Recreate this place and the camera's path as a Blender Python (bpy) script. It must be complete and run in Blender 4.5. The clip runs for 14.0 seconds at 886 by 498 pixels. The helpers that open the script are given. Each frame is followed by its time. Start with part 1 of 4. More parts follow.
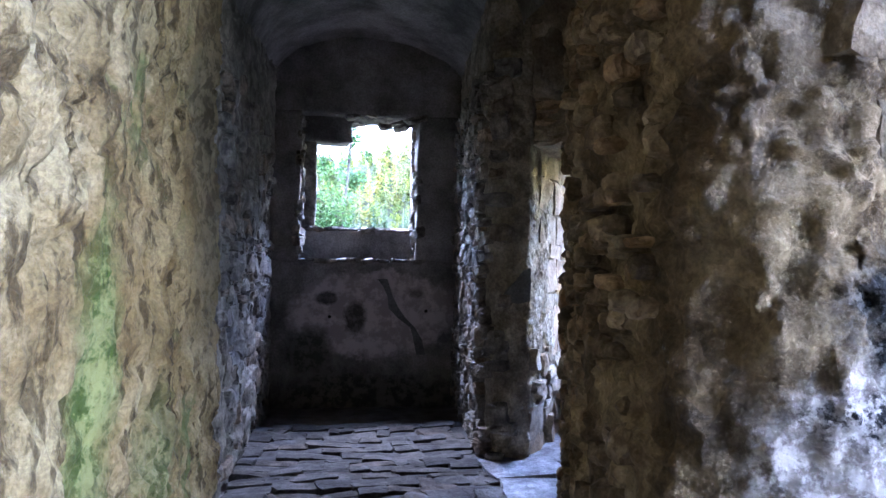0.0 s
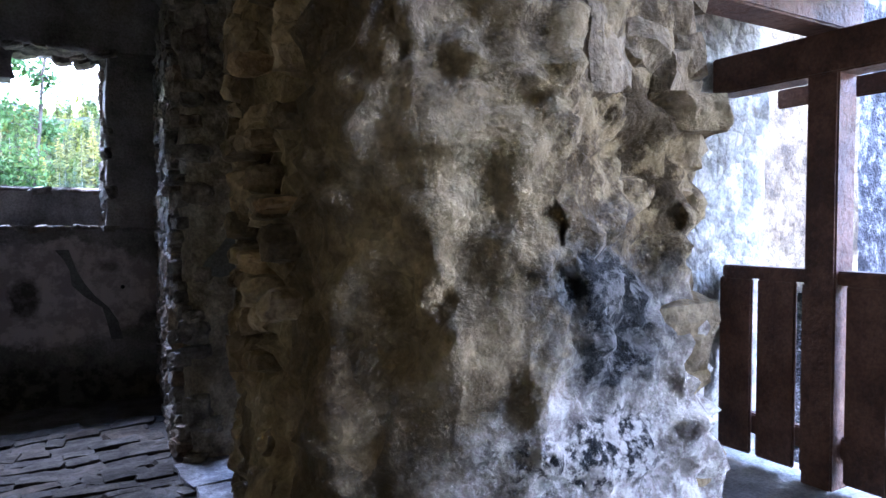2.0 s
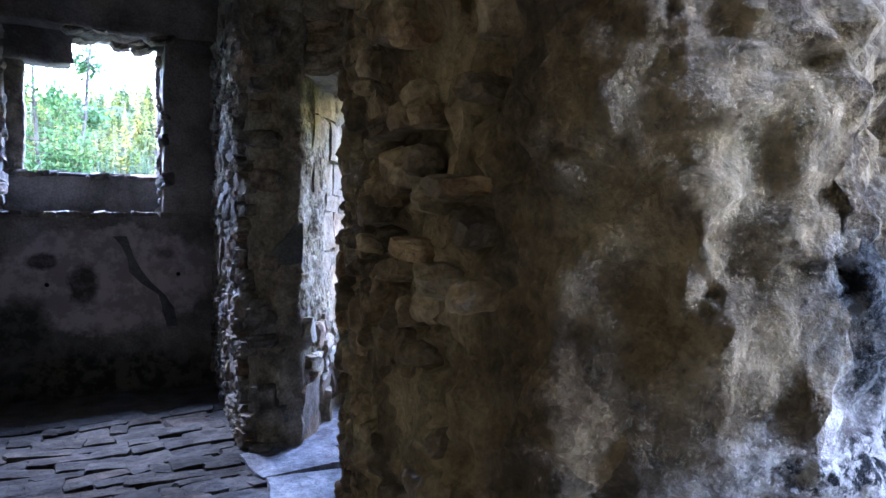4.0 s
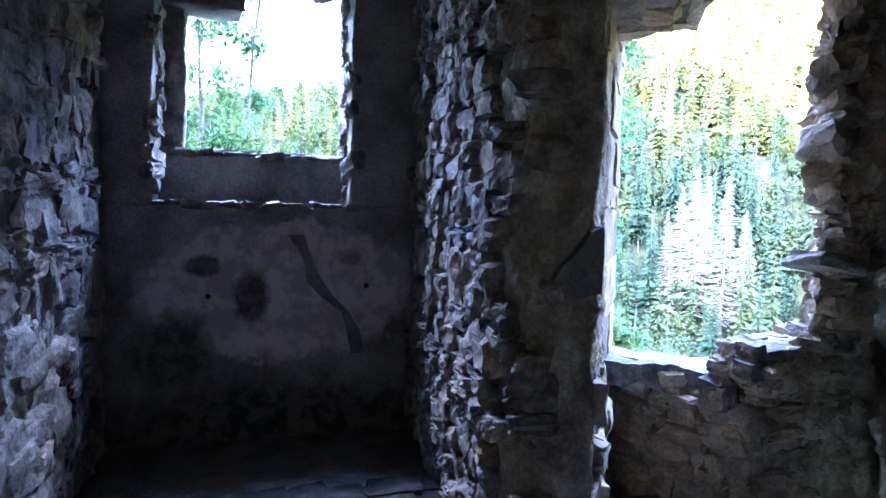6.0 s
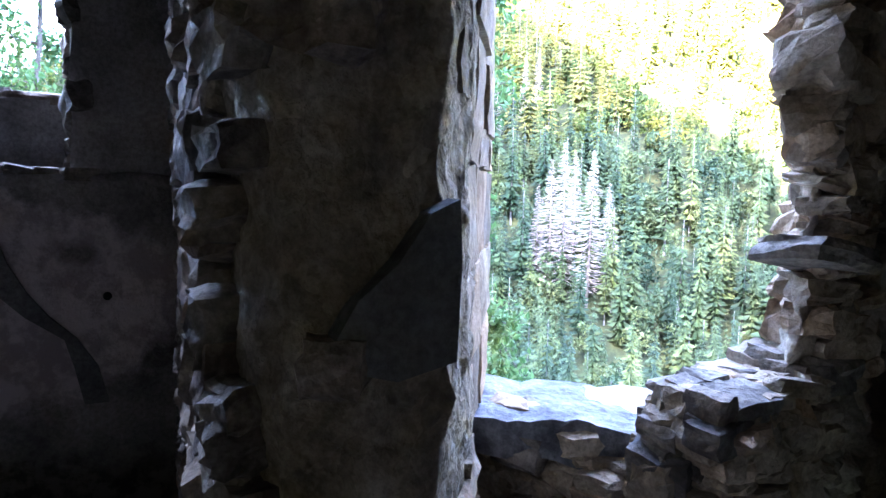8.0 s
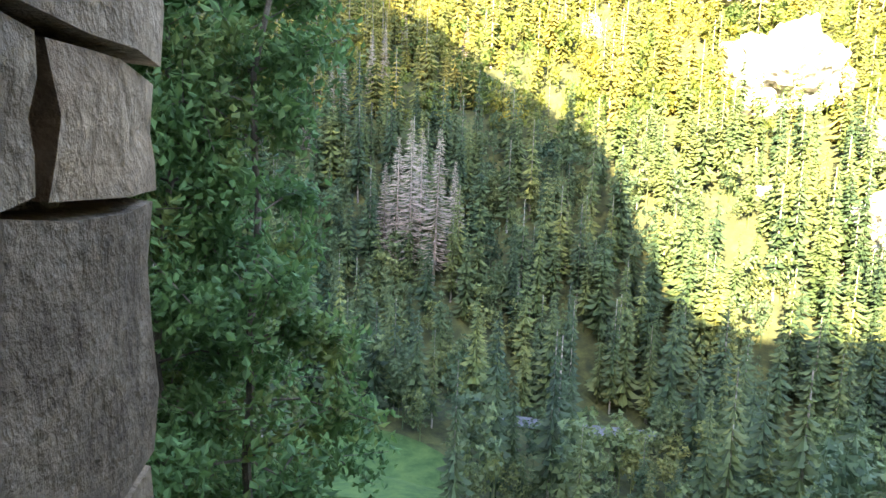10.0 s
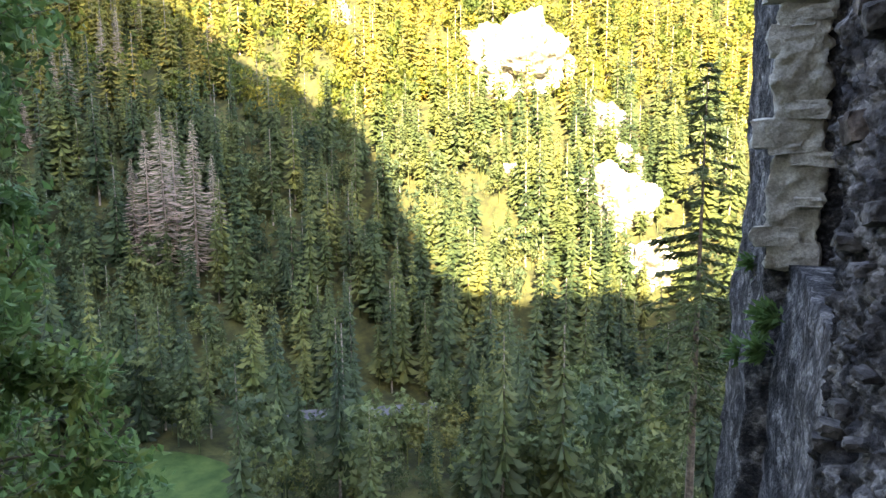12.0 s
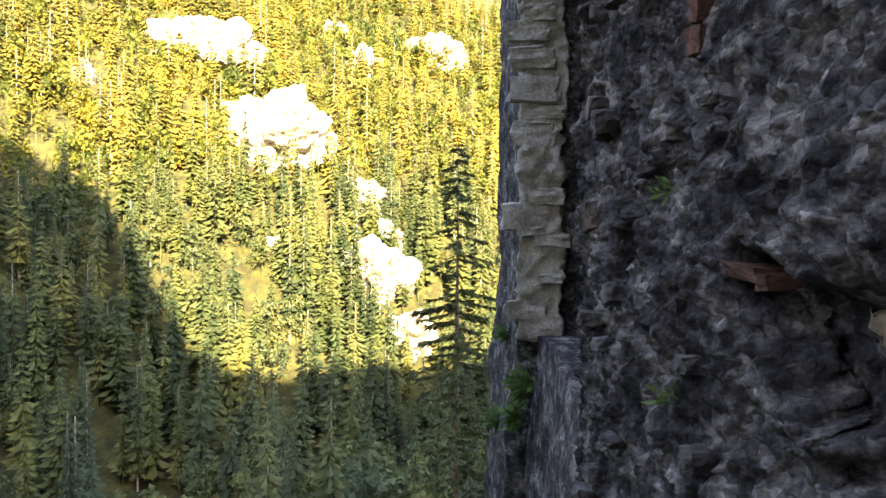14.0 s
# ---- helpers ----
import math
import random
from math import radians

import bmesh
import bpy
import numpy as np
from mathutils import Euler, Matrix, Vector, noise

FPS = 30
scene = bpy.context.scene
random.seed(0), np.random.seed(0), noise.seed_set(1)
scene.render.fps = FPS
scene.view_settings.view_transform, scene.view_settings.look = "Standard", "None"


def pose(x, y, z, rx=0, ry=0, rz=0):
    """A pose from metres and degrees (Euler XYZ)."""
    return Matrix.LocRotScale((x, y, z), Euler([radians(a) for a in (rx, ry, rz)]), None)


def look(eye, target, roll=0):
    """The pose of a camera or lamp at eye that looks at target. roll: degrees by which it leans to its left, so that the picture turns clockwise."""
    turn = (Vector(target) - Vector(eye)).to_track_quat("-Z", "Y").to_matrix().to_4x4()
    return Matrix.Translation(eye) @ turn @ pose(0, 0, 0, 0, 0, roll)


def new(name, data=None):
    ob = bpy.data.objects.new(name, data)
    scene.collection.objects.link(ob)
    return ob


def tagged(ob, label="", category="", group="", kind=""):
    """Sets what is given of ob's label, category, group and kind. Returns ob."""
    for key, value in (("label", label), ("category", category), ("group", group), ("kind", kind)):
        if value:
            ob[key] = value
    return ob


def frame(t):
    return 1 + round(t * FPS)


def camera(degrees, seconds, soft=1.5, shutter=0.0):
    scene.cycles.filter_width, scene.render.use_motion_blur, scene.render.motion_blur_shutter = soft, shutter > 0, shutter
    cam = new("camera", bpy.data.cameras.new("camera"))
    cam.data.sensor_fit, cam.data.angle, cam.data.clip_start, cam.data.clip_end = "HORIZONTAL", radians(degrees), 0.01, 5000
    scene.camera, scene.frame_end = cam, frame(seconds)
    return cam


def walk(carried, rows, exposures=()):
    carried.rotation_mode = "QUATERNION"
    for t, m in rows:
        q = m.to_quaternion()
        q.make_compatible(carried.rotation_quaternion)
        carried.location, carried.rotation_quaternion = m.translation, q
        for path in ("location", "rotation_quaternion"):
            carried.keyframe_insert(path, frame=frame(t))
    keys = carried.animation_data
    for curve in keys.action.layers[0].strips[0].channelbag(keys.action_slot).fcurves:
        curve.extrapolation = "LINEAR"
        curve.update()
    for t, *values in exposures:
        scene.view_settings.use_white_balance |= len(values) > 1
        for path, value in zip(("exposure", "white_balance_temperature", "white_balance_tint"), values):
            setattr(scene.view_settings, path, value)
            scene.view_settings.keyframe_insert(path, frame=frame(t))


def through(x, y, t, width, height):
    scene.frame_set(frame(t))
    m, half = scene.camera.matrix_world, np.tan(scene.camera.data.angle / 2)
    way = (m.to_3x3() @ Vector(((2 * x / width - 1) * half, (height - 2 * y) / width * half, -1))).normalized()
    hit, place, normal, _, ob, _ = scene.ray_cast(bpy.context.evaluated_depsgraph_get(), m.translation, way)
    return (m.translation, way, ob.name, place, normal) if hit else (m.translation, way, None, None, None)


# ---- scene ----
cam = camera(66.73, 14.0)
PATH = [
    (0.0, pose(0.540, -6.960, 1.486, 91.09, -0.84, -9.25)),
    (0.5, pose(0.650, -6.720, 1.482, 90.64, -0.45, -11.30)),
    (1.0, pose(0.755, -6.560, 1.508, 90.05, -0.30, -18.20)),
    (1.5, pose(0.860, -6.530, 1.525, 89.05, -0.40, -24.85)),
    (2.0, pose(0.978, -6.478, 1.510, 87.95, 0.00, -30.13)),
    (4.5, pose(0.757, -6.054, 1.495, 86.86, -1.30, -25.93)),
    (5.0, pose(0.741, -5.407, 1.516, 86.81, -0.98, -19.41)),
    (5.5, pose(0.678, -4.825, 1.528, 86.45, -1.34, -18.25)),
    (6.0, pose(0.714, -4.397, 1.509, 86.33, -1.45, -16.54)),
    (6.5, pose(0.740, -4.012, 1.527, 86.11, -1.49, -17.89)),
    (7.0, pose(0.852, -3.717, 1.520, 86.00, -1.33, -19.75)),
    (7.5, pose(1.217, -3.406, 1.481, 85.41, -1.51, -23.27)),
    (8.0, pose(1.479, -3.126, 1.474, 84.32, -1.16, -27.01)),
    (9.25, pose(2.360, -2.210, 1.522, 83.36, -1.70, -35.40)),
    (10.5, pose(2.800, -1.270, 1.570, 82.39, -2.27, -43.57)),
    (11.0, pose(2.926, -1.251, 1.546, 82.26, -1.81, -48.42)),
    (11.5, pose(3.019, -1.148, 1.548, 82.09, -0.51, -54.33)),
    (12.0, pose(3.074, -1.095, 1.552, 82.04, 0.49, -59.79)),
    (12.5, pose(3.116, -1.075, 1.545, 83.66, 0.59, -65.45)),
    (13.0, pose(3.119, -1.050, 1.574, 85.23, -0.65, -71.18)),
    (13.5, pose(3.119, -1.048, 1.586, 87.13, -0.67, -75.79)),
    (14.0, pose(3.132, -1.052, 1.578, 88.28, -0.48, -79.60)),
]
EXPOSURES = [(0.0, 7.1, 5700, 31), (1.0, 7.4, 5800, 31), (2.2, 6.5, 5850, 27), (4.5, 7.45, 5450, 29), (5.0, 8.0, 5350, 32), (5.5, 7.5, 5100, 30), (6.5, 6.65, 5050, 27), (7.5, 6.4, 5350, 28), (8.2, 6.35, 5700, 28), (10.3, 4.0, 6900, 14), (12.0, 3.75, 7500, 20), (14.0, 3.38, 8100, 26)]
walk(cam, PATH, EXPOSURES)

# ---- sky and sun: low afternoon sun from behind the castle mountain ----
SUN_FROM = Vector((-0.80, -0.42, 0.43)).normalized()
world = bpy.data.worlds.new("sky")
scene.world = world
world.use_nodes = True
wn = world.node_tree.nodes
sky = wn.new("ShaderNodeTexSky")
sky.sky_type = "NISHITA"
sky.sun_disc = False
sky.sun_elevation = math.asin(SUN_FROM.z)
sky.sun_rotation = math.atan2(SUN_FROM.x, SUN_FROM.y)
world.node_tree.links.new(sky.outputs[0], wn["Background"].inputs[0])
wn["Background"].inputs[1].default_value = 0.15
sun = new("sun", bpy.data.lights.new("sun", "SUN"))
sun.data.energy = 5.0
sun.data.angle = radians(0.5)
sun.data.color = (1.0, 0.87, 0.62)
sun.matrix_world = look(SUN_FROM * 50, (0, 0, 0))

# unseen fill lamp added outside the niche window's head, shining in above its sill
window_fill = new("fill_lamp_window", bpy.data.lights.new("fill_lamp_window", "AREA"))
window_fill.data.shape = "RECTANGLE"
window_fill.data.size, window_fill.data.size_y = 1.8, 0.7
window_fill.data.energy = 10.0
window_fill.data.color = (0.72, 0.85, 1.0)
window_fill.matrix_world = look((0.8, 2.3, 4.1), (0.8, -2.2, 0.8))
# unseen fill lamp added high outside the broken opening
opening_fill = new("fill_lamp_opening", bpy.data.lights.new("fill_lamp_opening", "AREA"))
opening_fill.data.shape = "RECTANGLE"
opening_fill.data.size, opening_fill.data.size_y = 1.4, 1.2
opening_fill.data.energy = 2.5
opening_fill.data.color = (0.78, 0.88, 1.0)
opening_fill.matrix_world = look((4.3, -0.1, 3.7), (2.0, -2.3, 0.7))

# unseen fill lamp added in the gallery opening to brighten room and cross wall
gallery_fill = new("fill_lamp_gallery", bpy.data.lights.new("fill_lamp_gallery", "AREA"))
gallery_fill.data.shape = "RECTANGLE"
gallery_fill.data.size, gallery_fill.data.size_y = 3.0, 0.8
gallery_fill.data.energy = 1.7
gallery_fill.data.color = (0.70, 0.84, 1.0)
gallery_fill.matrix_world = look((4.12, -7.5, 1.76), (1.6, -6.9, 1.2))


# ---- materials ----
def material(name, rough=0.9):
    m = bpy.data.materials.new(name)
    m.use_nodes = True
    b = m.node_tree.nodes["Principled BSDF"]
    b.inputs["Roughness"].default_value = rough
    b.inputs["Specular IOR Level"].default_value = 0.25
    return m, m.node_tree.nodes, m.node_tree.links, b


def ramp(nodes, stops):
    r = nodes.new("ShaderNodeValToRGB")
    el = r.color_ramp.elements
    while len(el) < len(stops):
        el.new(0.5)
    for e, (p, c) in zip(el, stops):
        e.position = p
        e.color = (*c, 1)
    return r


def coords(nodes, links, scale=(1, 1, 1)):
    tc = nodes.new("ShaderNodeNewGeometry")
    mp = nodes.new("ShaderNodeMapping")
    mp.inputs["Scale"].default_value = scale
    links.new(tc.outputs["Position"], mp.inputs["Vector"])
    return mp.outputs[0]


def tex(nodes, links, vec, scale, detail=6, rough=0.6):
    n = nodes.new("ShaderNodeTexNoise")
    n.inputs["Scale"].default_value = scale
    n.inputs["Detail"].default_value = detail
    n.inputs["Roughness"].default_value = rough
    links.new(vec, n.inputs["Vector"])
    return n.outputs["Fac"]


def blend(nodes, links, fac, a, b, mode="MIX"):
    n = nodes.new("ShaderNodeMix")
    n.data_type = "RGBA"
    n.blend_type = mode
    for sock, val in ((n.inputs[0], fac), (n.inputs[6], a), (n.inputs[7], b)):
        if isinstance(val, bpy.types.NodeSocket):
            links.new(val, sock)
        elif isinstance(val, tuple):
            sock.default_value = (*val, 1)
        else:
            sock.default_value = val
    return n.outputs[2]


def bump(nodes, links, b, heights, strength=0.6, dist=0.02):
    normal = None
    for h, s, d in heights:
        n = nodes.new("ShaderNodeBump")
        n.inputs["Strength"].default_value = s
        n.inputs["Distance"].default_value = d
        links.new(h, n.inputs["Height"])
        if normal is not None:
            links.new(normal, n.inputs["Normal"])
        normal = n.outputs[0]
    links.new(normal, b.inputs["Normal"])


def masonry(name, dark, mid, light, tint=None, tint_at=(0.55, 0.7), scale=3.0, rough=0.92, grain=55, island=False, cells=0.0, size=12.0, drip=False, relief=1.0):
    """Stone or old plaster: two scales of mottling, fine pitted grain, an optional stain colour."""
    m, n, l, b = material(name, rough)
    v = coords(n, l)
    big = tex(n, l, v, scale, 8, 0.65)
    col = ramp(n, [(0.38, dark), (0.5, mid), (0.63, light)])
    l.new(big, col.inputs[0])
    fine = tex(n, l, v, grain, 5, 0.7)
    fr = ramp(n, [(0.38, (0.45, 0.45, 0.45)), (0.6, (1.15, 1.15, 1.15))])
    l.new(fine, fr.inputs[0])
    c = blend(n, l, 0.55, col.outputs[0], fr.outputs[0], "MULTIPLY")
    chips = None
    if cells:
        vo = n.new("ShaderNodeTexVoronoi")
        vo.inputs["Scale"].default_value = size
        vo.inputs["Randomness"].default_value = 1.0
        wp = n.new("ShaderNodeTexNoise")
        wp.inputs["Scale"].default_value = size * 0.6
        wp.inputs["Detail"].default_value = 4
        l.new(v, wp.inputs["Vector"])
        ad = n.new("ShaderNodeVectorMath")
        ad.operation = "MULTIPLY_ADD"
        ad.inputs[1].default_value = (1.6 / size,) * 3
        l.new(wp.outputs["Color"], ad.inputs[0])
        l.new(v, ad.inputs[2])
        l.new(ad.outputs[0], vo.inputs["Vector"])
        cr = ramp(n, [(0.1, (0.42, 0.41, 0.40)), (0.5, (0.9, 0.88, 0.86)), (0.82, (1.25, 1.22, 1.18)), (0.97, (2.0, 1.95, 1.9))])
        l.new(vo.outputs["Color"], cr.inputs[0])
        c = blend(n, l, cells, c, cr.outputs[0], "MULTIPLY")
        chips = vo.outputs["Distance"]
    if drip:
        dv = coords(n, l, (1, 1, 0.28))
        dr = ramp(n, [(0.40, (0.18, 0.15, 0.10)), (0.49, (1, 1, 1))])
        l.new(tex(n, l, dv, 13, 5, 0.6), dr.inputs[0])
        c = blend(n, l, 0.8, c, dr.outputs[0], "MULTIPLY")
        chips = dr.outputs[0]
    if tint:
        t = tex(n, l, v, scale * 0.45, 6, 0.7)
        tr = ramp(n, [(tint_at[0], (0, 0, 0)), (tint_at[1], (1, 1, 1))])
        l.new(t, tr.inputs[0])
        c = blend(n, l, tr.outputs[0], c, tint)
    if island:
        oi = n.new("ShaderNodeObjectInfo")
        hr = ramp(n, [(0.0, (0.62, 0.60, 0.60)), (0.35, (0.95, 0.93, 0.9)), (0.7, (1.1, 1.05, 1.0)), (0.92, (1.1, 0.9, 0.75)), (1.0, (0.75, 0.78, 0.85))])
        l.new(oi.outputs["Random"], hr.inputs[0])
        c = blend(n, l, 1.0, c, hr.outputs[0], "MULTIPLY")
    l.new(c, b.inputs["Base Color"])
    mid_h = tex(n, l, v, 14, 6, 0.6)
    pit = tex(n, l, v, 32, 7, 0.65)
    layers = [(mid_h, 0.85, 0.02 * relief), (pit, 0.85, 0.010 * relief), (fine, 0.75, 0.004 * relief)]
    if chips is not None:
        layers.insert(1, (chips, 0.8, 0.012 if drip else -0.025))
    bump(n, l, b, layers)
    return m


def region(nodes, links, centre, radii, soft=0.35, warp=0.35):
    """A stain's outline: an ellipsoid in metres with an edge broken up by noise; 1 inside."""
    tc = nodes.new("ShaderNodeNewGeometry")
    nz = nodes.new("ShaderNodeTexNoise")
    nz.inputs["Scale"].default_value = 4.0
    nz.inputs["Detail"].default_value = 8
    nz.inputs["Roughness"].default_value = 0.7
    links.new(tc.outputs["Position"], nz.inputs["Vector"])
    wv = nodes.new("ShaderNodeVectorMath")
    wv.operation = "MULTIPLY_ADD"
    wv.inputs[1].default_value = (warp, warp, warp)
    links.new(nz.outputs["Color"], wv.inputs[0])
    links.new(tc.outputs["Position"], wv.inputs[2])
    mp = nodes.new("ShaderNodeMapping")
    mp.vector_type = "TEXTURE"
    mp.inputs["Location"].default_value = [c + warp * 0.5 for c in centre]
    mp.inputs["Scale"].default_value = radii
    links.new(wv.outputs[0], mp.inputs["Vector"])
    ln = nodes.new("ShaderNodeVectorMath")
    ln.operation = "LENGTH"
    links.new(mp.outputs[0], ln.inputs[0])
    mr = nodes.new("ShaderNodeMapRange")
    mr.inputs["From Min"].default_value = 1.0 - soft
    mr.inputs["From Max"].default_value = 1.0
    mr.inputs["To Min"].default_value = 1.0
    mr.inputs["To Max"].default_value = 0.0
    links.new(ln.outputs["Value"], mr.inputs["Value"])
    return mr.outputs[0]


def stain(mat, centre, radii, dark, light, soft=0.35, warp=0.35, scale=9.0):
    """Adds a stain of its own shape to a masonry material."""
    n, l = mat.node_tree.nodes, mat.node_tree.links
    b = n["Principled BSDF"]
    old = b.inputs["Base Color"].links[0].from_socket
    v = coords(n, l)
    r = ramp(n, [(0.45, dark), (0.55, light)])
    l.new(tex(n, l, v, scale, 7, 0.7), r.inputs[0])
    l.new(blend(n, l, region(n, l, centre, radii, soft, warp), old, r.outputs[0]), b.inputs["Base Color"])


M = {}
M["plaster"] = masonry("old_yellow_plaster", (0.16, 0.105, 0.04), (0.29, 0.205, 0.09), (0.39, 0.295, 0.15), (0.13, 0.14, 0.045), (0.56, 0.66), 2.2, drip=True, relief=1.7)
M["niche"] = masonry("grey_render", (0.13, 0.12, 0.11), (0.26, 0.24, 0.225), (0.42, 0.385, 0.36), None, (0, 1), 1.6)
M["mortar"] = masonry("lime_mortar", (0.13, 0.115, 0.095), (0.24, 0.215, 0.18), (0.36, 0.32, 0.27), None, (0, 1), 5, cells=0.5, size=16)
M["stone"] = masonry("grey_limestone", (0.10, 0.09, 0.08), (0.21, 0.19, 0.165), (0.34, 0.31, 0.27), None, (0, 1), 9, island=True)
M["warm"] = masonry("warm_limestone", (0.23, 0.185, 0.135), (0.37, 0.305, 0.225), (0.49, 0.415, 0.32), None, (0, 1), 5, island=True)
M["brown"] = masonry("brown_rubble_plaster", (0.085, 0.06, 0.037), (0.20, 0.148, 0.09), (0.34, 0.265, 0.17), None, (0, 1), 3, cells=0.55, size=9, relief=2.6)
M["brown_stone"] = masonry("brown_rubble_stone", (0.085, 0.063, 0.04), (0.185, 0.14, 0.092), (0.31, 0.25, 0.175), None, (0, 1), 6, island=True)
M["tan_stone"] = masonry("tan_rubble_stone", (0.12, 0.09, 0.055), (0.24, 0.185, 0.12), (0.36, 0.29, 0.20), None, (0, 1), 7, island=True, relief=1.6)
M["warm_wall"] = masonry("warm_rubble_mortar", (0.20, 0.155, 0.11), (0.34, 0.28, 0.21), (0.46, 0.39, 0.30), None, (0, 1), 3, cells=0.6, size=9)
M["pier"] = masonry("pier_plaster", (0.17, 0.14, 0.105), (0.33, 0.28, 0.21), (0.47, 0.41, 0.32), None, (0, 1), 4, cells=0.35, size=20, relief=1.8)
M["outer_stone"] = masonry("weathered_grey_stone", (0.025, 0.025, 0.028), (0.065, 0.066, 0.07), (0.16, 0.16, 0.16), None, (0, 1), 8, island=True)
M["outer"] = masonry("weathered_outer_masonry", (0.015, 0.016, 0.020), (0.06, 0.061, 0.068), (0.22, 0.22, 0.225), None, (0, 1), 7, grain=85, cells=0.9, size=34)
M["floor"] = masonry("dusty_floor", (0.16, 0.14, 0.12), (0.26, 0.24, 0.21), (0.36, 0.33, 0.30), None, (0, 1), 4)
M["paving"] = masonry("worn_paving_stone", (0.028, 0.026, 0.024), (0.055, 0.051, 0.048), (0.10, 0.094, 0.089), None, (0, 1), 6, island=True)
M["wood"] = masonry("brown_stained_wood", (0.06, 0.026, 0.016), (0.10, 0.046, 0.028), (0.14, 0.07, 0.045), None, (0, 1), 4, 0.6)
M["ground"] = masonry("forest_floor", (0.025, 0.03, 0.012), (0.045, 0.05, 0.016), (0.08, 0.08, 0.024), None, (0, 1), 0.3)
M["crag"] = masonry("pale_crag", (0.10, 0.10, 0.07), (0.40, 0.38, 0.33), (0.62, 0.6, 0.54), None, (0, 1), 0.35)

# moss and damp on the yellow plaster
stain(M["plaster"], (-0.2, -4.75, 1.15), (0.6, 0.22, 0.75), (0.06, 0.09, 0.015), (0.24, 0.25, 0.09), 0.6)
stain(M["plaster"], (-0.2, -4.1, 0.6), (0.6, 0.35, 0.5), (0.07, 0.08, 0.02), (0.22, 0.2, 0.09), 0.6)
stain(M["plaster"], (-0.2, -3.0, 2.2), (0.6, 0.6, 1.6), (0.12, 0.09, 0.045), (0.26, 0.20, 0.11), 0.6)
# remains of pale plaster on the niche wall, and its darker foot
stain(M["niche"], (0.95, 0.0, 0.93), (0.90, 0.5, 0.47), (0.38, 0.32, 0.31), (0.60, 0.52, 0.51), 0.10, 0.42, 6)
stain(M["niche"], (0.77, 0.0, 0.90), (0.13, 0.5, 0.18), (0.07, 0.062, 0.055), (0.17, 0.15, 0.14), 0.3, 0.18, 12)
stain(M["niche"], (0.47, 0.0, 1.10), (0.13, 0.5, 0.07), (0.08, 0.075, 0.07), (0.17, 0.15, 0.14), 0.3, 0.15, 12)
stain(M["niche"], (1.40, 0.0, 1.15), (0.10, 0.5, 0.07), (0.16, 0.14, 0.13), (0.28, 0.24, 0.23), 0.5, 0.15, 14)
stain(M["niche"], (0.30, 0.0, 0.55), (0.32, 0.5, 0.28), (0.06, 0.062, 0.05), (0.14, 0.135, 0.115), 0.4, 0.3, 9)
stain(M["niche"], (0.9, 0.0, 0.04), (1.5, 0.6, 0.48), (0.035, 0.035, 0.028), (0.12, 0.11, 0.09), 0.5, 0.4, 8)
# cross wall: bare pale patches, soot
stain(M["brown"], (1.80, -5.7, 1.80), (0.38, 0.5, 0.50), (0.075, 0.05, 0.026), (0.27, 0.20, 0.115), 0.3, 0.3, 11)
stain(M["brown"], (1.78, -5.7, 0.85), (0.44, 0.5, 0.60), (0.20, 0.17, 0.155), (0.45, 0.405, 0.38), 0.12, 0.3, 18)
stain(M["brown"], (1.68, -5.75, 1.38), (0.17, 0.5, 0.16), (0.004, 0.005, 0.007), (0.10, 0.098, 0.10), 0.5, 0.35, 30)
stain(M["brown"], (1.66, -5.75, 1.19), (0.22, 0.5, 0.09), (0.005, 0.006, 0.009), (0.36, 0.33, 0.32), 0.5, 0.35, 34)


def foliage(name, stops, scale, through=0.35, each=False):
    """Leaves: colour varied from plant to plant and leaf to leaf, a little light let through."""
    m, n, l, b = material(name, 0.6)
    v = coords(n, l)
    r = ramp(n, stops)
    l.new(tex(n, l, v, scale, 3, 0.6), r.inputs[0])
    g = n.new("ShaderNodeNewGeometry")
    hr = ramp(n, [(0.0, (0.6, 0.65, 0.6)), (1.0, (1.35, 1.3, 1.2))])
    l.new(g.outputs["Random Per Island"], hr.inputs[0])
    c = blend(n, l, 1.0, r.outputs[0], hr.outputs[0], "MULTIPLY")
    if each:
        at = n.new("ShaderNodeAttribute")
        at.attribute_name = "tree"
        tr = ramp(n, [(0.0, (0.50, 0.62, 0.66)), (0.3, (0.78, 0.88, 0.86)), (0.6, (1.05, 1.05, 0.9)), (0.85, (1.35, 1.25, 0.95)), (1.0, (1.75, 1.55, 1.15))])
        l.new(at.outputs["Fac"], tr.inputs[0])
        c = blend(n, l, 1.0, c, tr.outputs[0], "MULTIPLY")
    l.new(c, b.inputs["Base Color"])
    t = n.new("ShaderNodeBsdfTranslucent")
    l.new(c, t.inputs["Color"])
    mx = n.new("ShaderNodeMixShader")
    mx.inputs[0].default_value = through
    l.new(b.outputs[0], mx.inputs[1])
    l.new(t.outputs[0], mx.inputs[2])
    l.new(mx.outputs[0], n["Material Output"].inputs["Surface"])
    return m


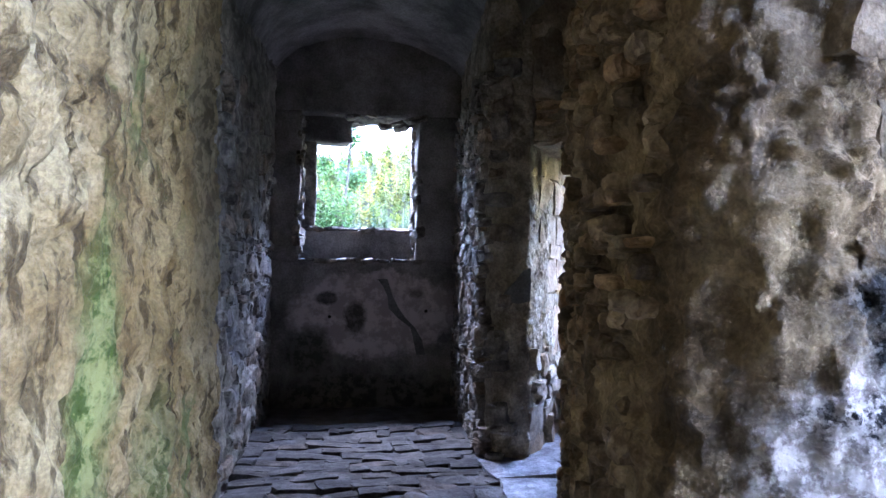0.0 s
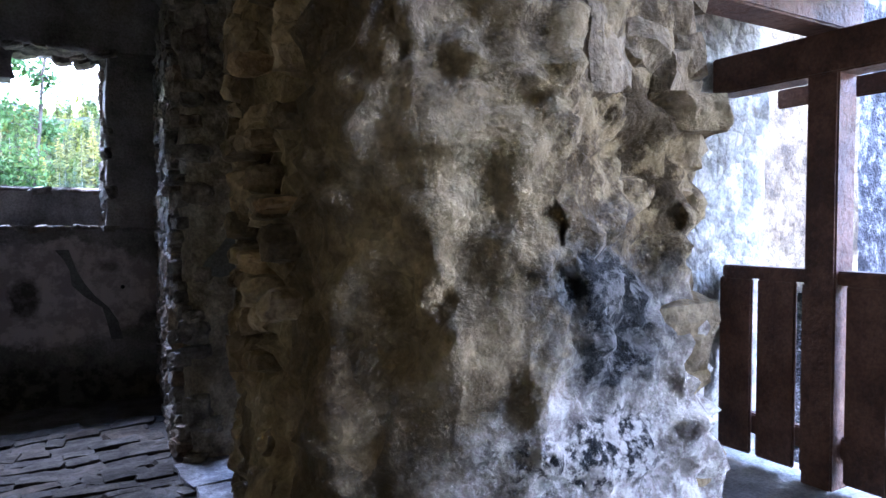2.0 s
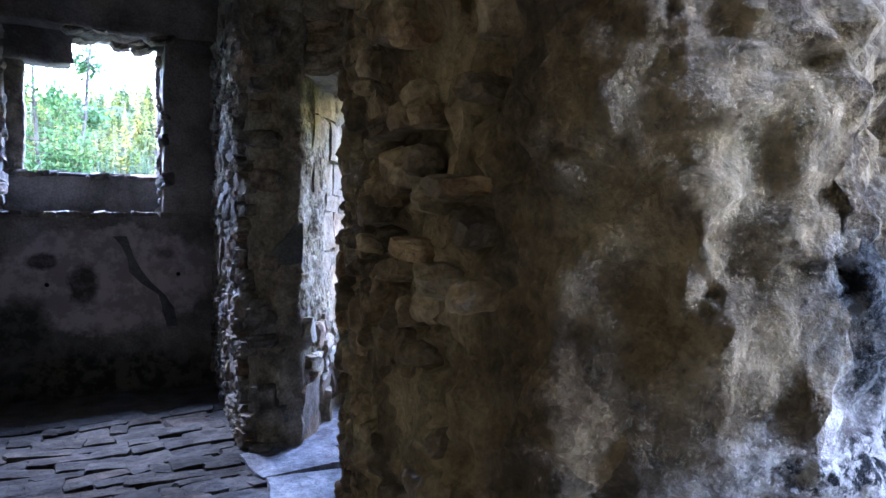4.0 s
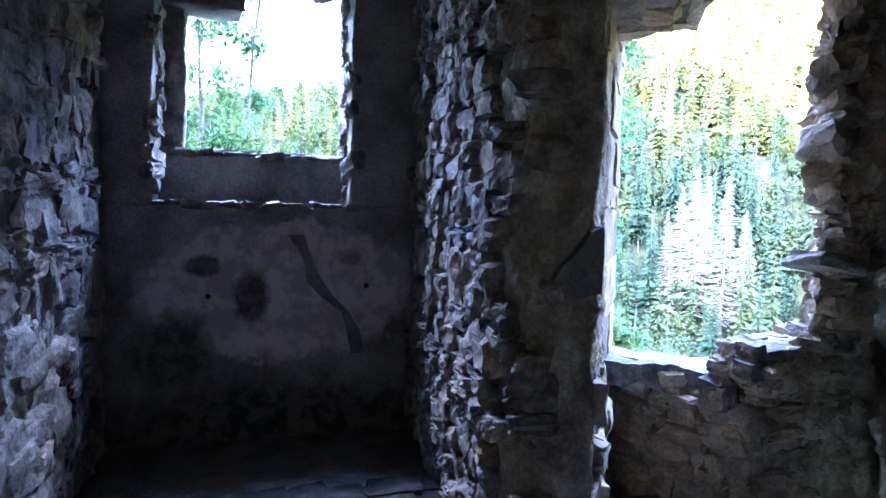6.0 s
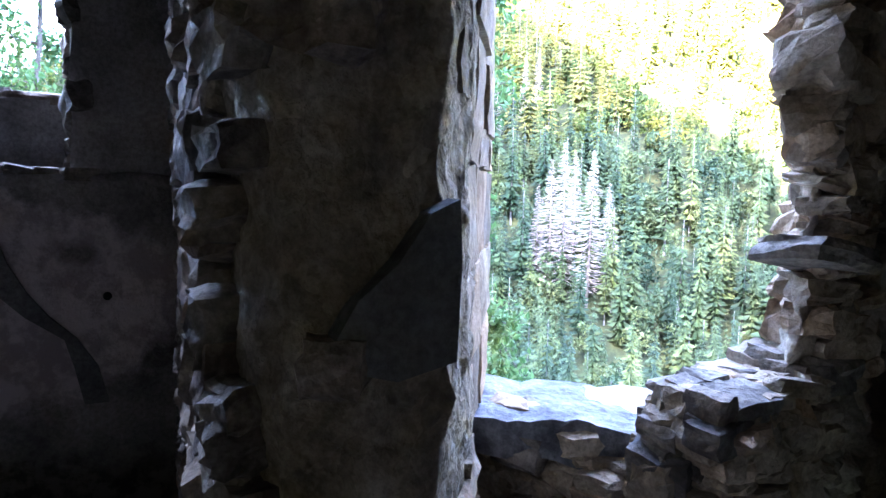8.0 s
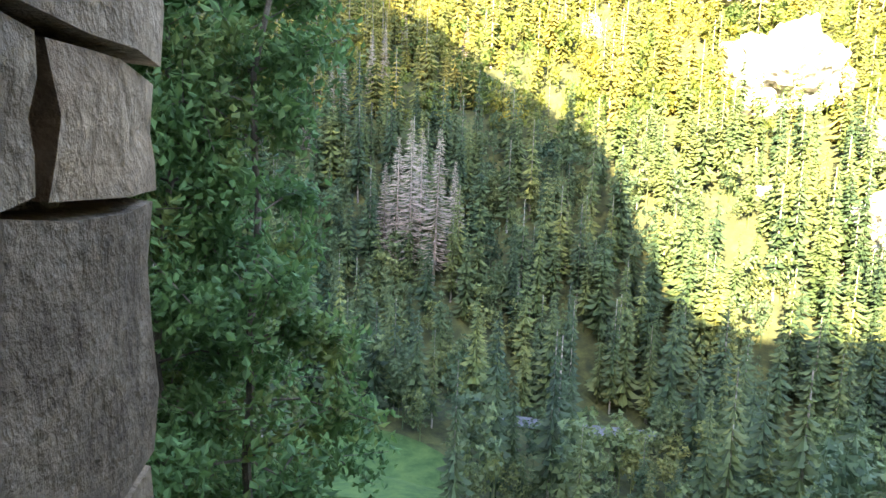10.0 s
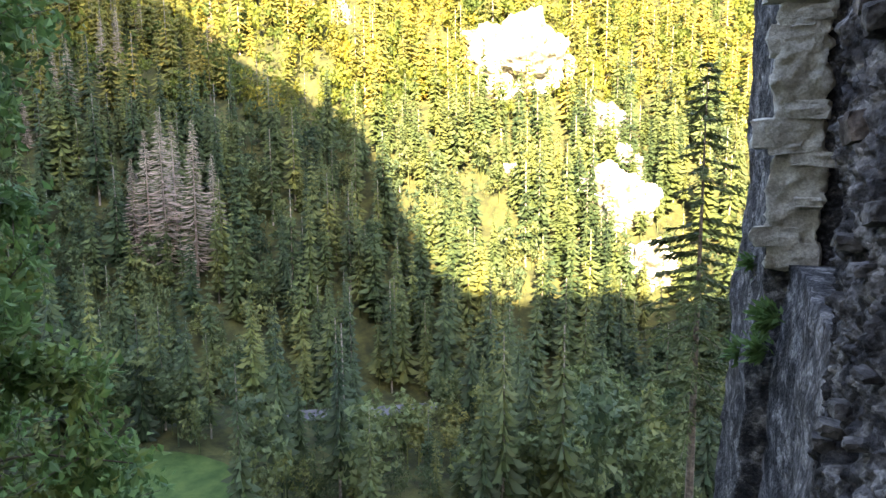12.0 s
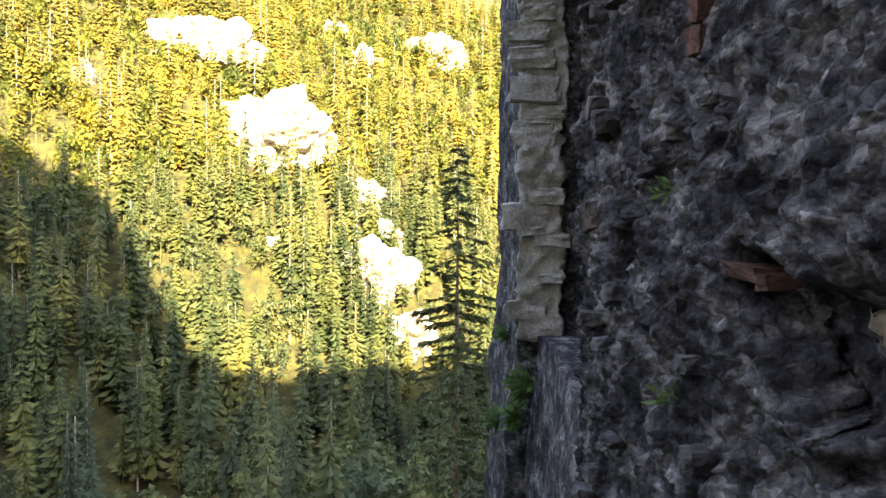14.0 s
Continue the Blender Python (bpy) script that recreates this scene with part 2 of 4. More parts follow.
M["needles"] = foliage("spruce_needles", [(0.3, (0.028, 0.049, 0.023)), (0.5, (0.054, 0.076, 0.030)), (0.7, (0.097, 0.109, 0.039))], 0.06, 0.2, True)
# yellower leaf colour carries the sunlight of the upper slope
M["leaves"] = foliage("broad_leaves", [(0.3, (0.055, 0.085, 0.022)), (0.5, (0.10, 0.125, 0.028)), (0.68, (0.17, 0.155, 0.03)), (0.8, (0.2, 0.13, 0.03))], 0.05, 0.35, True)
# greener, darker copy of the leaves: the valley's shade is in the colour
M["valley"] = foliage("shade_toned_leaves", [(0.3, (0.044, 0.072, 0.038)), (0.5, (0.072, 0.102, 0.052)), (0.7, (0.125, 0.135, 0.056))], 0.05, 0.3, True)
# brighter, yellower copy of the needles: sunlight painted into the upper spruces
M["sunny"] = foliage("sun_toned_spruce_needles", [(0.3, (0.095, 0.095, 0.024)), (0.5, (0.14, 0.13, 0.032)), (0.7, (0.20, 0.165, 0.042))], 0.06, 0.2, True)
M["green"] = foliage("green_elm_leaves", [(0.3, (0.055, 0.115, 0.04)), (0.55, (0.085, 0.16, 0.05)), (0.75, (0.18, 0.19, 0.05))], 0.8, 0.4)
M["deadwood"] = foliage("bleached_dead_twigs", [(0.3, (0.19, 0.145, 0.12)), (0.7, (0.33, 0.265, 0.225))], 0.1, 0.0)
M["pale_bark"] = masonry("pale_spruce_bark", (0.14, 0.12, 0.10), (0.24, 0.21, 0.18), (0.34, 0.31, 0.27), None, (0, 1), 2)
M["spruce"] = foliage("near_spruce_needles", [(0.3, (0.03, 0.052, 0.018)), (0.7, (0.075, 0.095, 0.03))], 0.8, 0.25)
M["bark"] = masonry("grey_bark", (0.05, 0.04, 0.03), (0.10, 0.08, 0.06), (0.17, 0.14, 0.11), None, (0, 1), 3)
M["grass"] = masonry("meadow_grass", (0.03, 0.065, 0.014), (0.05, 0.09, 0.02), (0.07, 0.11, 0.025), None, (0, 1), 0.5)
M["gravel"] = masonry("pale_road", (0.07, 0.07, 0.074), (0.11, 0.11, 0.115), (0.15, 0.15, 0.15), None, (0, 1), 0.5)
M["slate"] = masonry("grey_sill_slab", (0.08, 0.08, 0.088), (0.16, 0.16, 0.17), (0.28, 0.28, 0.285), None, (0, 1), 7, 0.75)
M["patch"] = masonry("grey_cement", (0.11, 0.11, 0.106), (0.15, 0.149, 0.143), (0.20, 0.198, 0.19), None, (0, 1), 5, 0.9)
# flat black that stands in for the shade inside the peg holes
M["soot"] = masonry("hole_shade_black", (0.008, 0.008, 0.008), (0.012, 0.012, 0.012), (0.02, 0.02, 0.02))
M["brick"] = masonry("old_red_brick", (0.04, 0.02, 0.014), (0.075, 0.035, 0.024), (0.12, 0.062, 0.043), None, (0, 1), 9)
M["pale"] = masonry("pale_jamb_stone", (0.30, 0.28, 0.24), (0.44, 0.42, 0.37), (0.55, 0.53, 0.47), None, (0, 1), 6)
M["sunwall"] = masonry("pale_courtyard_stone", (0.6, 0.57, 0.52), (0.76, 0.73, 0.68), (0.85, 0.83, 0.78), None, (0, 1), 3, island=True)


# ---- building helpers ----
def part(name, bm, mat, parent=None, label=""):
    me = bpy.data.meshes.new(name)
    bm.normal_update()
    bm.to_mesh(me)
    bm.free()
    me.materials.append(mat)
    ob = new(name, me)
    if parent is not None:
        ob.parent = parent
    if label:
        ob["label"] = label
    return ob


def wobble(p, amp):
    """Uneven hand-laid surface: a slow swell and a finer roughness, the same for every wall that meets at p."""
    v = Vector(p)
    a = noise.noise_vector(v * 1.3) * 0.9 + noise.noise_vector(v * 4.1) * 0.55 + noise.noise_vector(v * 11.0) * 0.35 + noise.noise_vector(v * 27.0) * 0.18
    return v + a * amp


def lumps(p, size, deep, tall=1.25):
    """Relief of rubble under worn plaster: stones stand out, joints and fallen patches lie back."""
    q = p / size + noise.noise_vector(p * 3.0) * 0.35
    d = noise.voronoi(Vector((q.x, q.y, q.z * tall)))[0]
    edge = min(1.0, (d[1] - d[0]) * 2.6)
    worn = min(1.0, max(0.0, 0.5 + 2.2 * noise.noise(p * 1.1 + Vector((5, 1, 2)))))
    return deep * (edge - 0.6) * (0.35 + 0.9 * worn) + deep * 0.5 * noise.noise(p * 34.0)


def cells(p, size, tall=1.0):
    """0 in the joint between two stones of about this size, 1 on their faces; and the face's own random height."""
    q = Vector((p.x, p.y, p.z * tall)) / size
    d, pts = noise.voronoi(q)
    return min(1.0, (d[1] - d[0]) * 2.4), noise.cell(pts[0] * 7.3)


def pitted(p):
    """Weathered outer face: chips of stone in washed-out mortar, hollows where stones have fallen."""
    w = p + noise.noise_vector(p * 7.0) * 0.035 + noise.noise_vector(p * 20.0) * 0.012
    e1, h1 = cells(w, 0.17)
    e2, h2 = cells(w, 0.046, 0.8)
    e3, h3 = cells(w, 0.02, 0.7)
    out = 0.016 * (e1 - 0.5) * (0.4 + h1) + 0.022 * (e2 * (0.2 + h2) - 0.5) + 0.014 * (e3 * (0.4 + h3) - 0.5)
    out += 0.03 * noise.noise(p * 3.1) + 0.006 * noise.noise(p * 70.0)
    gone = noise.noise(w * 4.3 + Vector((3, 9, 4)))
    return 1.2 * out - 0.13 * max(0.0, min(1.0, (gone - 0.26) * 8))


def scaly(p):
    """Torn plaster over rubble: overhanging flakes, chips, and stones that show through."""
    w = p + noise.noise_vector(p * 5.0) * 0.05 + noise.noise_vector(p * 16.0) * 0.018
    e1, h1 = cells(w, 0.15)
    e2, h2 = cells(w, 0.055)
    bare = min(1.0, max(0.0, 0.5 + 2.5 * noise.noise(p * 1.7 + Vector((1, 4, 2)))))
    flake = noise.noise(Vector((w.x * 22, w.y * 22, w.z * 12)))
    step = round(3.0 * noise.noise(w * 2.6)) / 3.0
    return 0.045 * (e1 - 0.6) * bare * (0.5 + h1) + 0.022 * (e2 * (0.3 + h2) - 0.5) + 0.012 * flake + 0.035 * step + 0.005 * noise.noise(p * 60.0)


def rough_prism(name, foot, z0, z1, mat, amp=0.03, res=0.06, parent=None, lean=None, stony=None):
    """A solid wall of footprint foot (plan points, anticlockwise) between two heights, its faces uneven."""
    bm = bmesh.new()
    ring = []
    for i, a in enumerate(foot):
        b = foot[(i + 1) % len(foot)]
        n = max(1, int(math.hypot(b[0] - a[0], b[1] - a[1]) / res))
        ring += [(a[0] + (b[0] - a[0]) * k / n, a[1] + (b[1] - a[1]) * k / n) for k in range(n)]
    rows = max(1, int((z1 - z0) / res))
    grid = []
    for r in range(rows + 1):
        z = z0 + (z1 - z0) * r / rows
        line = []
        for x, y in ring:
            p = (x, y, z) if lean is None else lean(x, y, z)
            line.append(bm.verts.new(wobble(p, amp)))
        grid.append(line)
    if stony:
        middle = Vector((sum(a[0] for a in foot) / len(foot), sum(a[1] for a in foot) / len(foot), 0))
        for line in grid:
            k = len(line)
            moved = []
            for i, v in enumerate(line):
                t = line[(i + 1) % k].co - line[i - 1].co
                n = Vector((t.y, -t.x, 0))
                moved.append(n.normalized() * (stony(v.co) if callable(stony) else lumps(v.co, *stony)) if n.length > 1e-6 else Vector())
            for v, mv in zip(line, moved):
                v.co += mv
    m = len(ring)
    for r in range(rows):
        for k in range(m):
            bm.faces.new((grid[r][k], grid[r][(k + 1) % m], grid[r + 1][(k + 1) % m], grid[r + 1][k]))
    top = bm.faces.new(grid[-1])
    bottom = bm.faces.new(grid[0][::-1])
    bmesh.ops.triangulate(bm, faces=[top, bottom])
    for f in bm.faces:
        f.smooth = True
    ob = part(name, bm, mat, parent)
    return ob


def box(bm, x0, x1, y0, y1, z0, z1, bev=0.0):
    vs = [bm.verts.new((x, y, z)) for x in (x0, x1) for y in (y0, y1) for z in (z0, z1)]
    fs = [bm.faces.new([vs[i] for i in q]) for q in ((0, 1, 3, 2), (4, 6, 7, 5), (0, 4, 5, 1), (2, 3, 7, 6), (0, 2, 6, 4), (1, 5, 7, 3))]
    if bev:
        es = list({e for f in fs for e in f.edges})
        bmesh.ops.bevel(bm, geom=es, offset=bev, segments=2, affect="EDGES")


def structure(ob, label, category="wall"):
    return tagged(ob, label, category, kind="structure")


def rect(x0, x1, y0, y1):
    return [(x0, y0), (x1, y0), (x1, y1), (x0, y1)]


# ---- rough stones ----
def rock_mesh(name, mat, seed, sharp=0.5, uneven=0.13):
    """A hewn or broken stone about 1 unit across: an uneven block, edges knocked off."""
    rnd = random.Random(seed)
    bm = bmesh.new()
    bmesh.ops.create_cube(bm, size=1.0)
    bmesh.ops.subdivide_edges(bm, edges=bm.edges[:], cuts=3, use_grid_fill=True)
    off = Vector((rnd.uniform(-9, 9), rnd.uniform(-9, 9), rnd.uniform(-9, 9)))
    for v in bm.verts:
        c = v.co.copy()
        ball = c.normalized() * 0.58
        v.co = c.lerp(ball, sharp) + noise.noise_vector(c * 1.9 + off) * uneven + noise.noise_vector(c * 5.0 + off) * uneven * 0.45
    me = bpy.data.meshes.new(name)
    bm.to_mesh(me)
    bm.free()
    me.materials.append(mat)
    return me


def rocks(name, mat, sharp=0.5, n=10, seed=1, uneven=0.13):
    return [rock_mesh(name, mat, seed * 100 + k, sharp, uneven) for k in range(n)]


def set_stone(name, meshes, rnd, parent, place, u, out, w, h, deep, loose=1.0):
    """One stone bedded in a wall: w along u, h upwards, deep along out."""
    ob = new(name, rnd.choice(meshes))
    up = Vector((0, 0, 1))
    turn = Matrix((u, out, up)).transposed().to_4x4()
    tilt = pose(0, 0, 0, loose * rnd.uniform(-9, 9), loose * rnd.uniform(-13, 13), loose * rnd.uniform(-12, 12))
    ob.parent = parent
    ob.matrix_basis = Matrix.Translation(place) @ turn @ tilt @ Matrix.Diagonal((w, deep, h, 1))
    return ob


def rubble(parent, a, b, z0, z1, meshes, seed, rows=(0.07, 0.17), wide=(0.09, 0.30), proud=0.0, deep=0.16, keep=1.0, where=None, name="stone", loose=1.0):
    """Random rubble in rough courses on the upright face from plan point a to b; out is to the right of a->b."""
    rnd = random.Random(seed)
    A, B = Vector((a[0], a[1], 0)), Vector((b[0], b[1], 0))
    u = (B - A).normalized()
    out = Vector((u.y, -u.x, 0))
    length = (B - A).length
    z = z0
    while z < z1:
        hrow = rnd.uniform(*rows)
        s = rnd.uniform(-0.1, 0.0)
        while s < length:
            w = rnd.uniform(*wide) * (0.7 + 0.6 * hrow / rows[1])
            mid = s + w / 2
            h = hrow * rnd.uniform(0.65, 1.35)
            if rnd.random() < keep and 0.03 <= mid <= length - 0.07 and (where is None or where(mid, z + hrow / 2, rnd)):
                p = A + u * mid + Vector((0, 0, z + hrow / 2 + rnd.uniform(-0.3, 0.3) * hrow)) + out * (proud - deep * 0.5 + rnd.uniform(0.045, 0.09))
                set_stone(name, meshes, rnd, parent, p, u, out, w * 1.06, h * 1.08, deep, loose)
            s += w
        z += hrow


PALE = rocks("stone", M["sunwall"], 0.2, 8, 7)
GREY = rocks("stone", M["stone"], 0.35, 16, 1, 0.2)
LUMP = rocks("stone", M["warm"], 0.5, 14, 21, 0.2)
WARM = rocks("stone", M["warm"], 0.3, 12, 2)
BLOCK = rocks("jamb_stone", M["warm"], 0.10, 8, 3, 0.06)
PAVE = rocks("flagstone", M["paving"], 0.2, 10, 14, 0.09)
FLAT = rocks("flagstone", M["stone"], 0.22, 10, 4, 0.10)
BLOCKS_FLAT = rocks("flagstone", M["slate"], 0.08, 5, 8, 0.05)
DARK = rocks("stone", M["brown_stone"], 0.62, 12, 5, 0.18)
TAN = rocks("stone", M["tan_stone"], 0.4, 14, 7)
OUT = rocks("stone", M["outer_stone"], 0.4, 12, 6)

# ---- the castle room: floor, walls, vault ----
CEIL = 3.8
floor = rough_prism("floor", rect(-0.9, 3.4, -10.4, 0.3), -0.4, -0.02, M["floor"], 0.015, 0.15)
structure(floor, "grey dusty stone floor of a ruined castle room", "floor")

wall_west = rough_prism("wall_west", rect(-1.0, -0.17, -10.4, -2.6), -0.1, CEIL + 0.1, M["plaster"], 0.055, 0.03, stony=(0.11, 0.045, 0.4))
structure(wall_west, "thick wall of yellowish weathered plaster with green moss streaks")
wall_niche_west = rough_prism("wall_niche_west", [(-1.0, -2.6), (-0.17, -2.6), (-0.08, 0.0), (-0.08, 0.75), (-1.0, 0.75)], -0.1, CEIL + 0.1, M["mortar"], 0.04, 0.045, stony=(0.09, 0.015))
structure(wall_niche_west, "rough grey rubble side wall of the window niche")

# window wall at the end of the niche, its opening broken out above a low parapet
wall_window = new("wall_window")
structure(wall_window, "dark rendered niche wall with a broken window opening")
WX0, WX1, WZ0, WZ1 = 0.19, 1.39, 1.47, 3.0
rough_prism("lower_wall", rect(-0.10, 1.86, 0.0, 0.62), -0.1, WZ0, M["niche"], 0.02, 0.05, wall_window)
rough_prism("upper_wall", rect(-0.10, 1.86, 0.0, 0.62), WZ1, CEIL + 0.1, M["niche"], 0.025, 0.05, wall_window)
rough_prism("side_wall", rect(-0.10, WX0, 0.0, 0.62), WZ0, WZ1, M["niche"], 0.025, 0.05, wall_window)
rough_prism("side_wall", rect(WX1, 1.86, 0.0, 0.62), WZ0, WZ1, M["niche"], 0.025, 0.05, wall_window)
rough_prism("parapet", rect(WX0, WX1 + 0.03, 0.34, 0.62), WZ0 - 0.02, 1.80, M["niche"], 0.03, 0.04, wall_window)
rough_prism("outer_reveal", rect(WX0, 0.33, 0.42, 0.62), 1.78, WZ1, M["mortar"], 0.03, 0.05, wall_window)
rough_prism("broken_head", [(WX0 - 0.02, 0.25), (0.72, 0.25), (0.66, 0.62), (WX0 - 0.02, 0.62)], 2.74, WZ1 + 0.06, M["niche"], 0.05, 0.04, wall_window)

pier = rough_prism("wall_pier", [(1.67, -2.08), (1.70, -2.18), (1.80, -2.24), (1.95, -2.23), (2.52, -1.30), (2.83, -0.76), (2.83, 0.0), (2.3, 0.62), (1.86, 0.62), (1.84, 0.0)], -0.1, CEIL + 0.1, M["pier"], 0.025, 0.02, stony=lambda p: 0.35 * scaly(p))
structure(pier, "rubble stone pier between two openings, remains of plaster on its front")

# broken opening east of the pier
breast = rough_prism("wall_breast", [(2.40, -1.5), (2.80, -1.05), (2.95, -1.9), (3.4, -1.9), (4.0, -1.6), (3.45, -0.98), (2.87, -0.78)][2:] + [(2.66, -1.06)], -0.6, 0.62, M["warm_wall"], 0.035, 0.025, stony=scaly)
structure(breast, "low rubble breast wall under the broken opening")
step = rough_prism("wall_step", [(3.02, -1.84), (3.6, -1.86), (3.9, -1.62), (3.2, -1.58)], 0.5, 0.88, M["warm_wall"], 0.04, 0.02, stony=scaly)
structure(step, "broken stepped masonry beside the opening")
lintel = rough_prism("wall_lintel", [(1.94, -2.20), (3.3, -2.0), (4.1, -1.6), (2.9, -0.74)], 2.72, CEIL + 0.1, M["warm_wall"], 0.05, 0.05)
structure(lintel, "broken rubble wall above the opening")
east = rough_prism("wall_east_jamb", [(3.36, -1.82), (5.0, -2.0), (5.0, -1.6), (4.1, -1.66), (3.5, -1.66)], -0.1, CEIL + 0.1, M["warm_wall"], 0.06, 0.025, stony=scaly)
structure(east, "broken rubble jamb and wall beside the opening")

# thick cross wall that the walk passes
cross = rough_prism("wall_cross", [(1.30, -5.55), (1.42, -5.72), (1.6, -5.78), (1.88, -5.74), (2.04, -5.58), (2.2, -4.9), (2.35, -3.5), (1.82, -3.5), (1.55, -4.2), (1.37, -4.9)], -0.1, CEIL + 0.1, M["brown"], 0.05, 0.018, stony=scaly)
structure(cross, "thick broken cross wall with brown plaster, rubble and black soot")
wall_room = rough_prism("wall_room_east", rect(3.7, 4.3, -3.6, -1.95), -0.1, CEIL + 0.1, M["brown"], 0.04, 0.1)
structure(wall_room, "plain rubble wall closing the small room")
wall_room_south = rough_prism("wall_room_south", rect(2.35, 4.3, -4.2, -3.5), -0.1, CEIL + 0.1, M["mortar"], 0.04, 0.1)
structure(wall_room_south, "plain rubble wall between the room and the gallery")
wall_south = rough_prism("wall_south", rect(-1.0, 2.4, -10.4, -9.8), -0.1, CEIL + 0.1, M["plaster"], 0.05, 0.1)
structure(wall_south, "plastered end wall of the castle room")
ceiling = rough_prism("ceiling", [(-1.0, -10.4), (2.4, -10.4), (2.4, -4.2), (4.3, -4.2), (4.3, -1.62), (2.87, -0.76), (2.3, 0.62), (-1.0, 0.62)], CEIL, CEIL + 0.4, M["niche"], 0.03, 0.2)
structure(ceiling, "dark stone vault over the castle room", "ceiling")

# barrel vault of the window niche
bm = bmesh.new()
rings = []
for j in range(27):
    y = -2.65 + j * 0.1
    lower, upper = [], []
    for i in range(25):
        a = math.pi * i / 24
        x = 0.87 - 1.02 * math.cos(a)
        p = wobble((x, y, 3.22 + 0.56 * math.sin(a)), 0.04)
        lower.append(bm.verts.new(p))
        upper.append(bm.verts.new((x, y, 3.9)))
    rings.append((lower, upper))
for (l0, u0), (l1, u1) in zip(rings, rings[1:]):
    for i in range(24):
        bm.faces.new((l0[i], l1[i], l1[i + 1], l0[i + 1]))
for lower, upper in (rings[0], rings[-1]):
    for i in range(24):
        bm.faces.new((lower[i], lower[i + 1], upper[i + 1], upper[i]))
vault = part("ceiling_vault", bm, M["niche"])
structure(vault, "rough dark barrel vault over the window niche", "ceiling")


# ---- outer face of the castle, seen from the opening ----
def batter(x, y, z):
    """The outer wall spreads towards its foot."""
    return (x, y + 0.05 * max(0.0, 1.4 - z) * (1.0 if y > -1.8 else 0.0), z)


OUTER = [(4.05, -1.62), (4.1, -1.9), (4.9, -2.3), (5.8, -2.4), (5.75, -1.085), (4.2, -1.56)]
outer = new("wall_outer")
structure(outer, "dark grey weathered outer castle wall of rubble stone")
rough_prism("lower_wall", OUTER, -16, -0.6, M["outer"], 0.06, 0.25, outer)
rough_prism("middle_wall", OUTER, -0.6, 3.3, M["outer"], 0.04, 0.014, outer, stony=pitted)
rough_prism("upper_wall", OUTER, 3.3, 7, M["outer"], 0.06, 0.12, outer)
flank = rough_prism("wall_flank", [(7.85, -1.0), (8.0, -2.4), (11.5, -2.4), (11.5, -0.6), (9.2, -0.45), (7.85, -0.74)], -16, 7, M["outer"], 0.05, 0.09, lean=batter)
structure(flank, "far part of the grey outer castle wall, spreading at its foot")
back_of_slot = rough_prism("wall_slot_back", rect(5.6, 8.2, -2.6, -1.75), 0.85, 7, M["brown"], 0.03, 0.12)
structure(back_of_slot, "dark recess of a tall narrow window in the outer wall")
slot_sill = rough_prism("wall_slot_sill", [(5.7, -2.0), (8.0, -2.0), (8.0, -0.85), (7.0, -1.06), (5.7, -1.15)], -16, 0.85, M["outer"], 0.05, 0.1, lean=batter)
structure(slot_sill, "wall under the narrow window of the outer wall")
jamb_far = rough_prism("slot_jamb", [(7.78, -1.03), (7.98, -1.03), (7.98, -0.70), (7.78, -0.72)], 0.8, 7, M["pale"], 0.05, 0.03, stony=scaly)
structure(jamb_far, "pale hewn jamb stones of the narrow window", "jamb")

# ---- stones bedded in the walls ----
rubble(pier, (1.84, -0.05), (1.67, -2.07), 0.05, 2.9, GREY, 11, (0.05, 0.13), (0.07, 0.20), -0.005, 0.12, 0.97, loose=0.5)
rubble(pier, (1.665, -2.04), (1.70, -2.18), 0.05, 2.9, GREY, 13, (0.05, 0.13), (0.07, 0.15), 0.0, 0.12, 0.97, loose=0.5)
rubble(pier, (1.69, -2.18), (1.84, -2.25), 0.05, 2.9, GREY, 14, (0.05, 0.14), (0.07, 0.17), 0.004, 0.12, 0.9, loose=0.5)
rubble(wall_niche_west, (-0.17, -2.55), (-0.09, -0.05), 0.05, 2.7, GREY, 12, (0.06, 0.16), (0.08, 0.26), -0.04, 0.10, 0.8)
# pale hewn jamb of the opening
rnd = random.Random(5)
ju = (Vector((2.87, -0.76, 0)) - Vector((1.97, -2.10, 0))).normalized()
jn = Vector((ju.y, -ju.x, 0))
z = 0.72
while z < 2.72:
    h = rnd.choice((0.12, 0.2, 0.24, 0.28))
    s = 1.61 + rnd.uniform(-0.03, 0.02)
    while s > 0.3:
        w = rnd.uniform(0.3, 0.6) if h > 0.15 else rnd.uniform(0.2, 0.4)
        w = min(w, s - 0.2)
        c = Vector((1.97, -2.10, z + h / 2)) + ju * (s - w / 2)
        set_stone("jamb_stone", BLOCK, rnd, pier, c - jn * (0.07 - rnd.uniform(0, 0.012)), ju, jn, w * 0.99, h * 0.97, 0.2, 0.2)
        s -= w
    z += h
# shoulder of the head of the opening
for z0, far in ((2.42, 0.95), (2.50, 1.1), (2.58, 1.25), (2.66, 1.5)):
    s = 0.05
    while s < far:
        w = rnd.uniform(0.18, 0.4)
        for off in (0.10, 0.32):
            c = Vector((1.97, -2.10, z0)) + ju * (s + w / 2) + jn * (off * (z0 - 2.2) * 2.2)
            set_stone("lintel_stone", WARM, rnd, lintel, c, ju, jn, w, 0.11, 0.3)
        s += w
rubble(lintel, (1.97, -2.08), (3.3, -2.0), 2.7, 3.3, WARM, 21, (0.08, 0.16), (0.12, 0.3), 0.0, 0.2, 0.9)

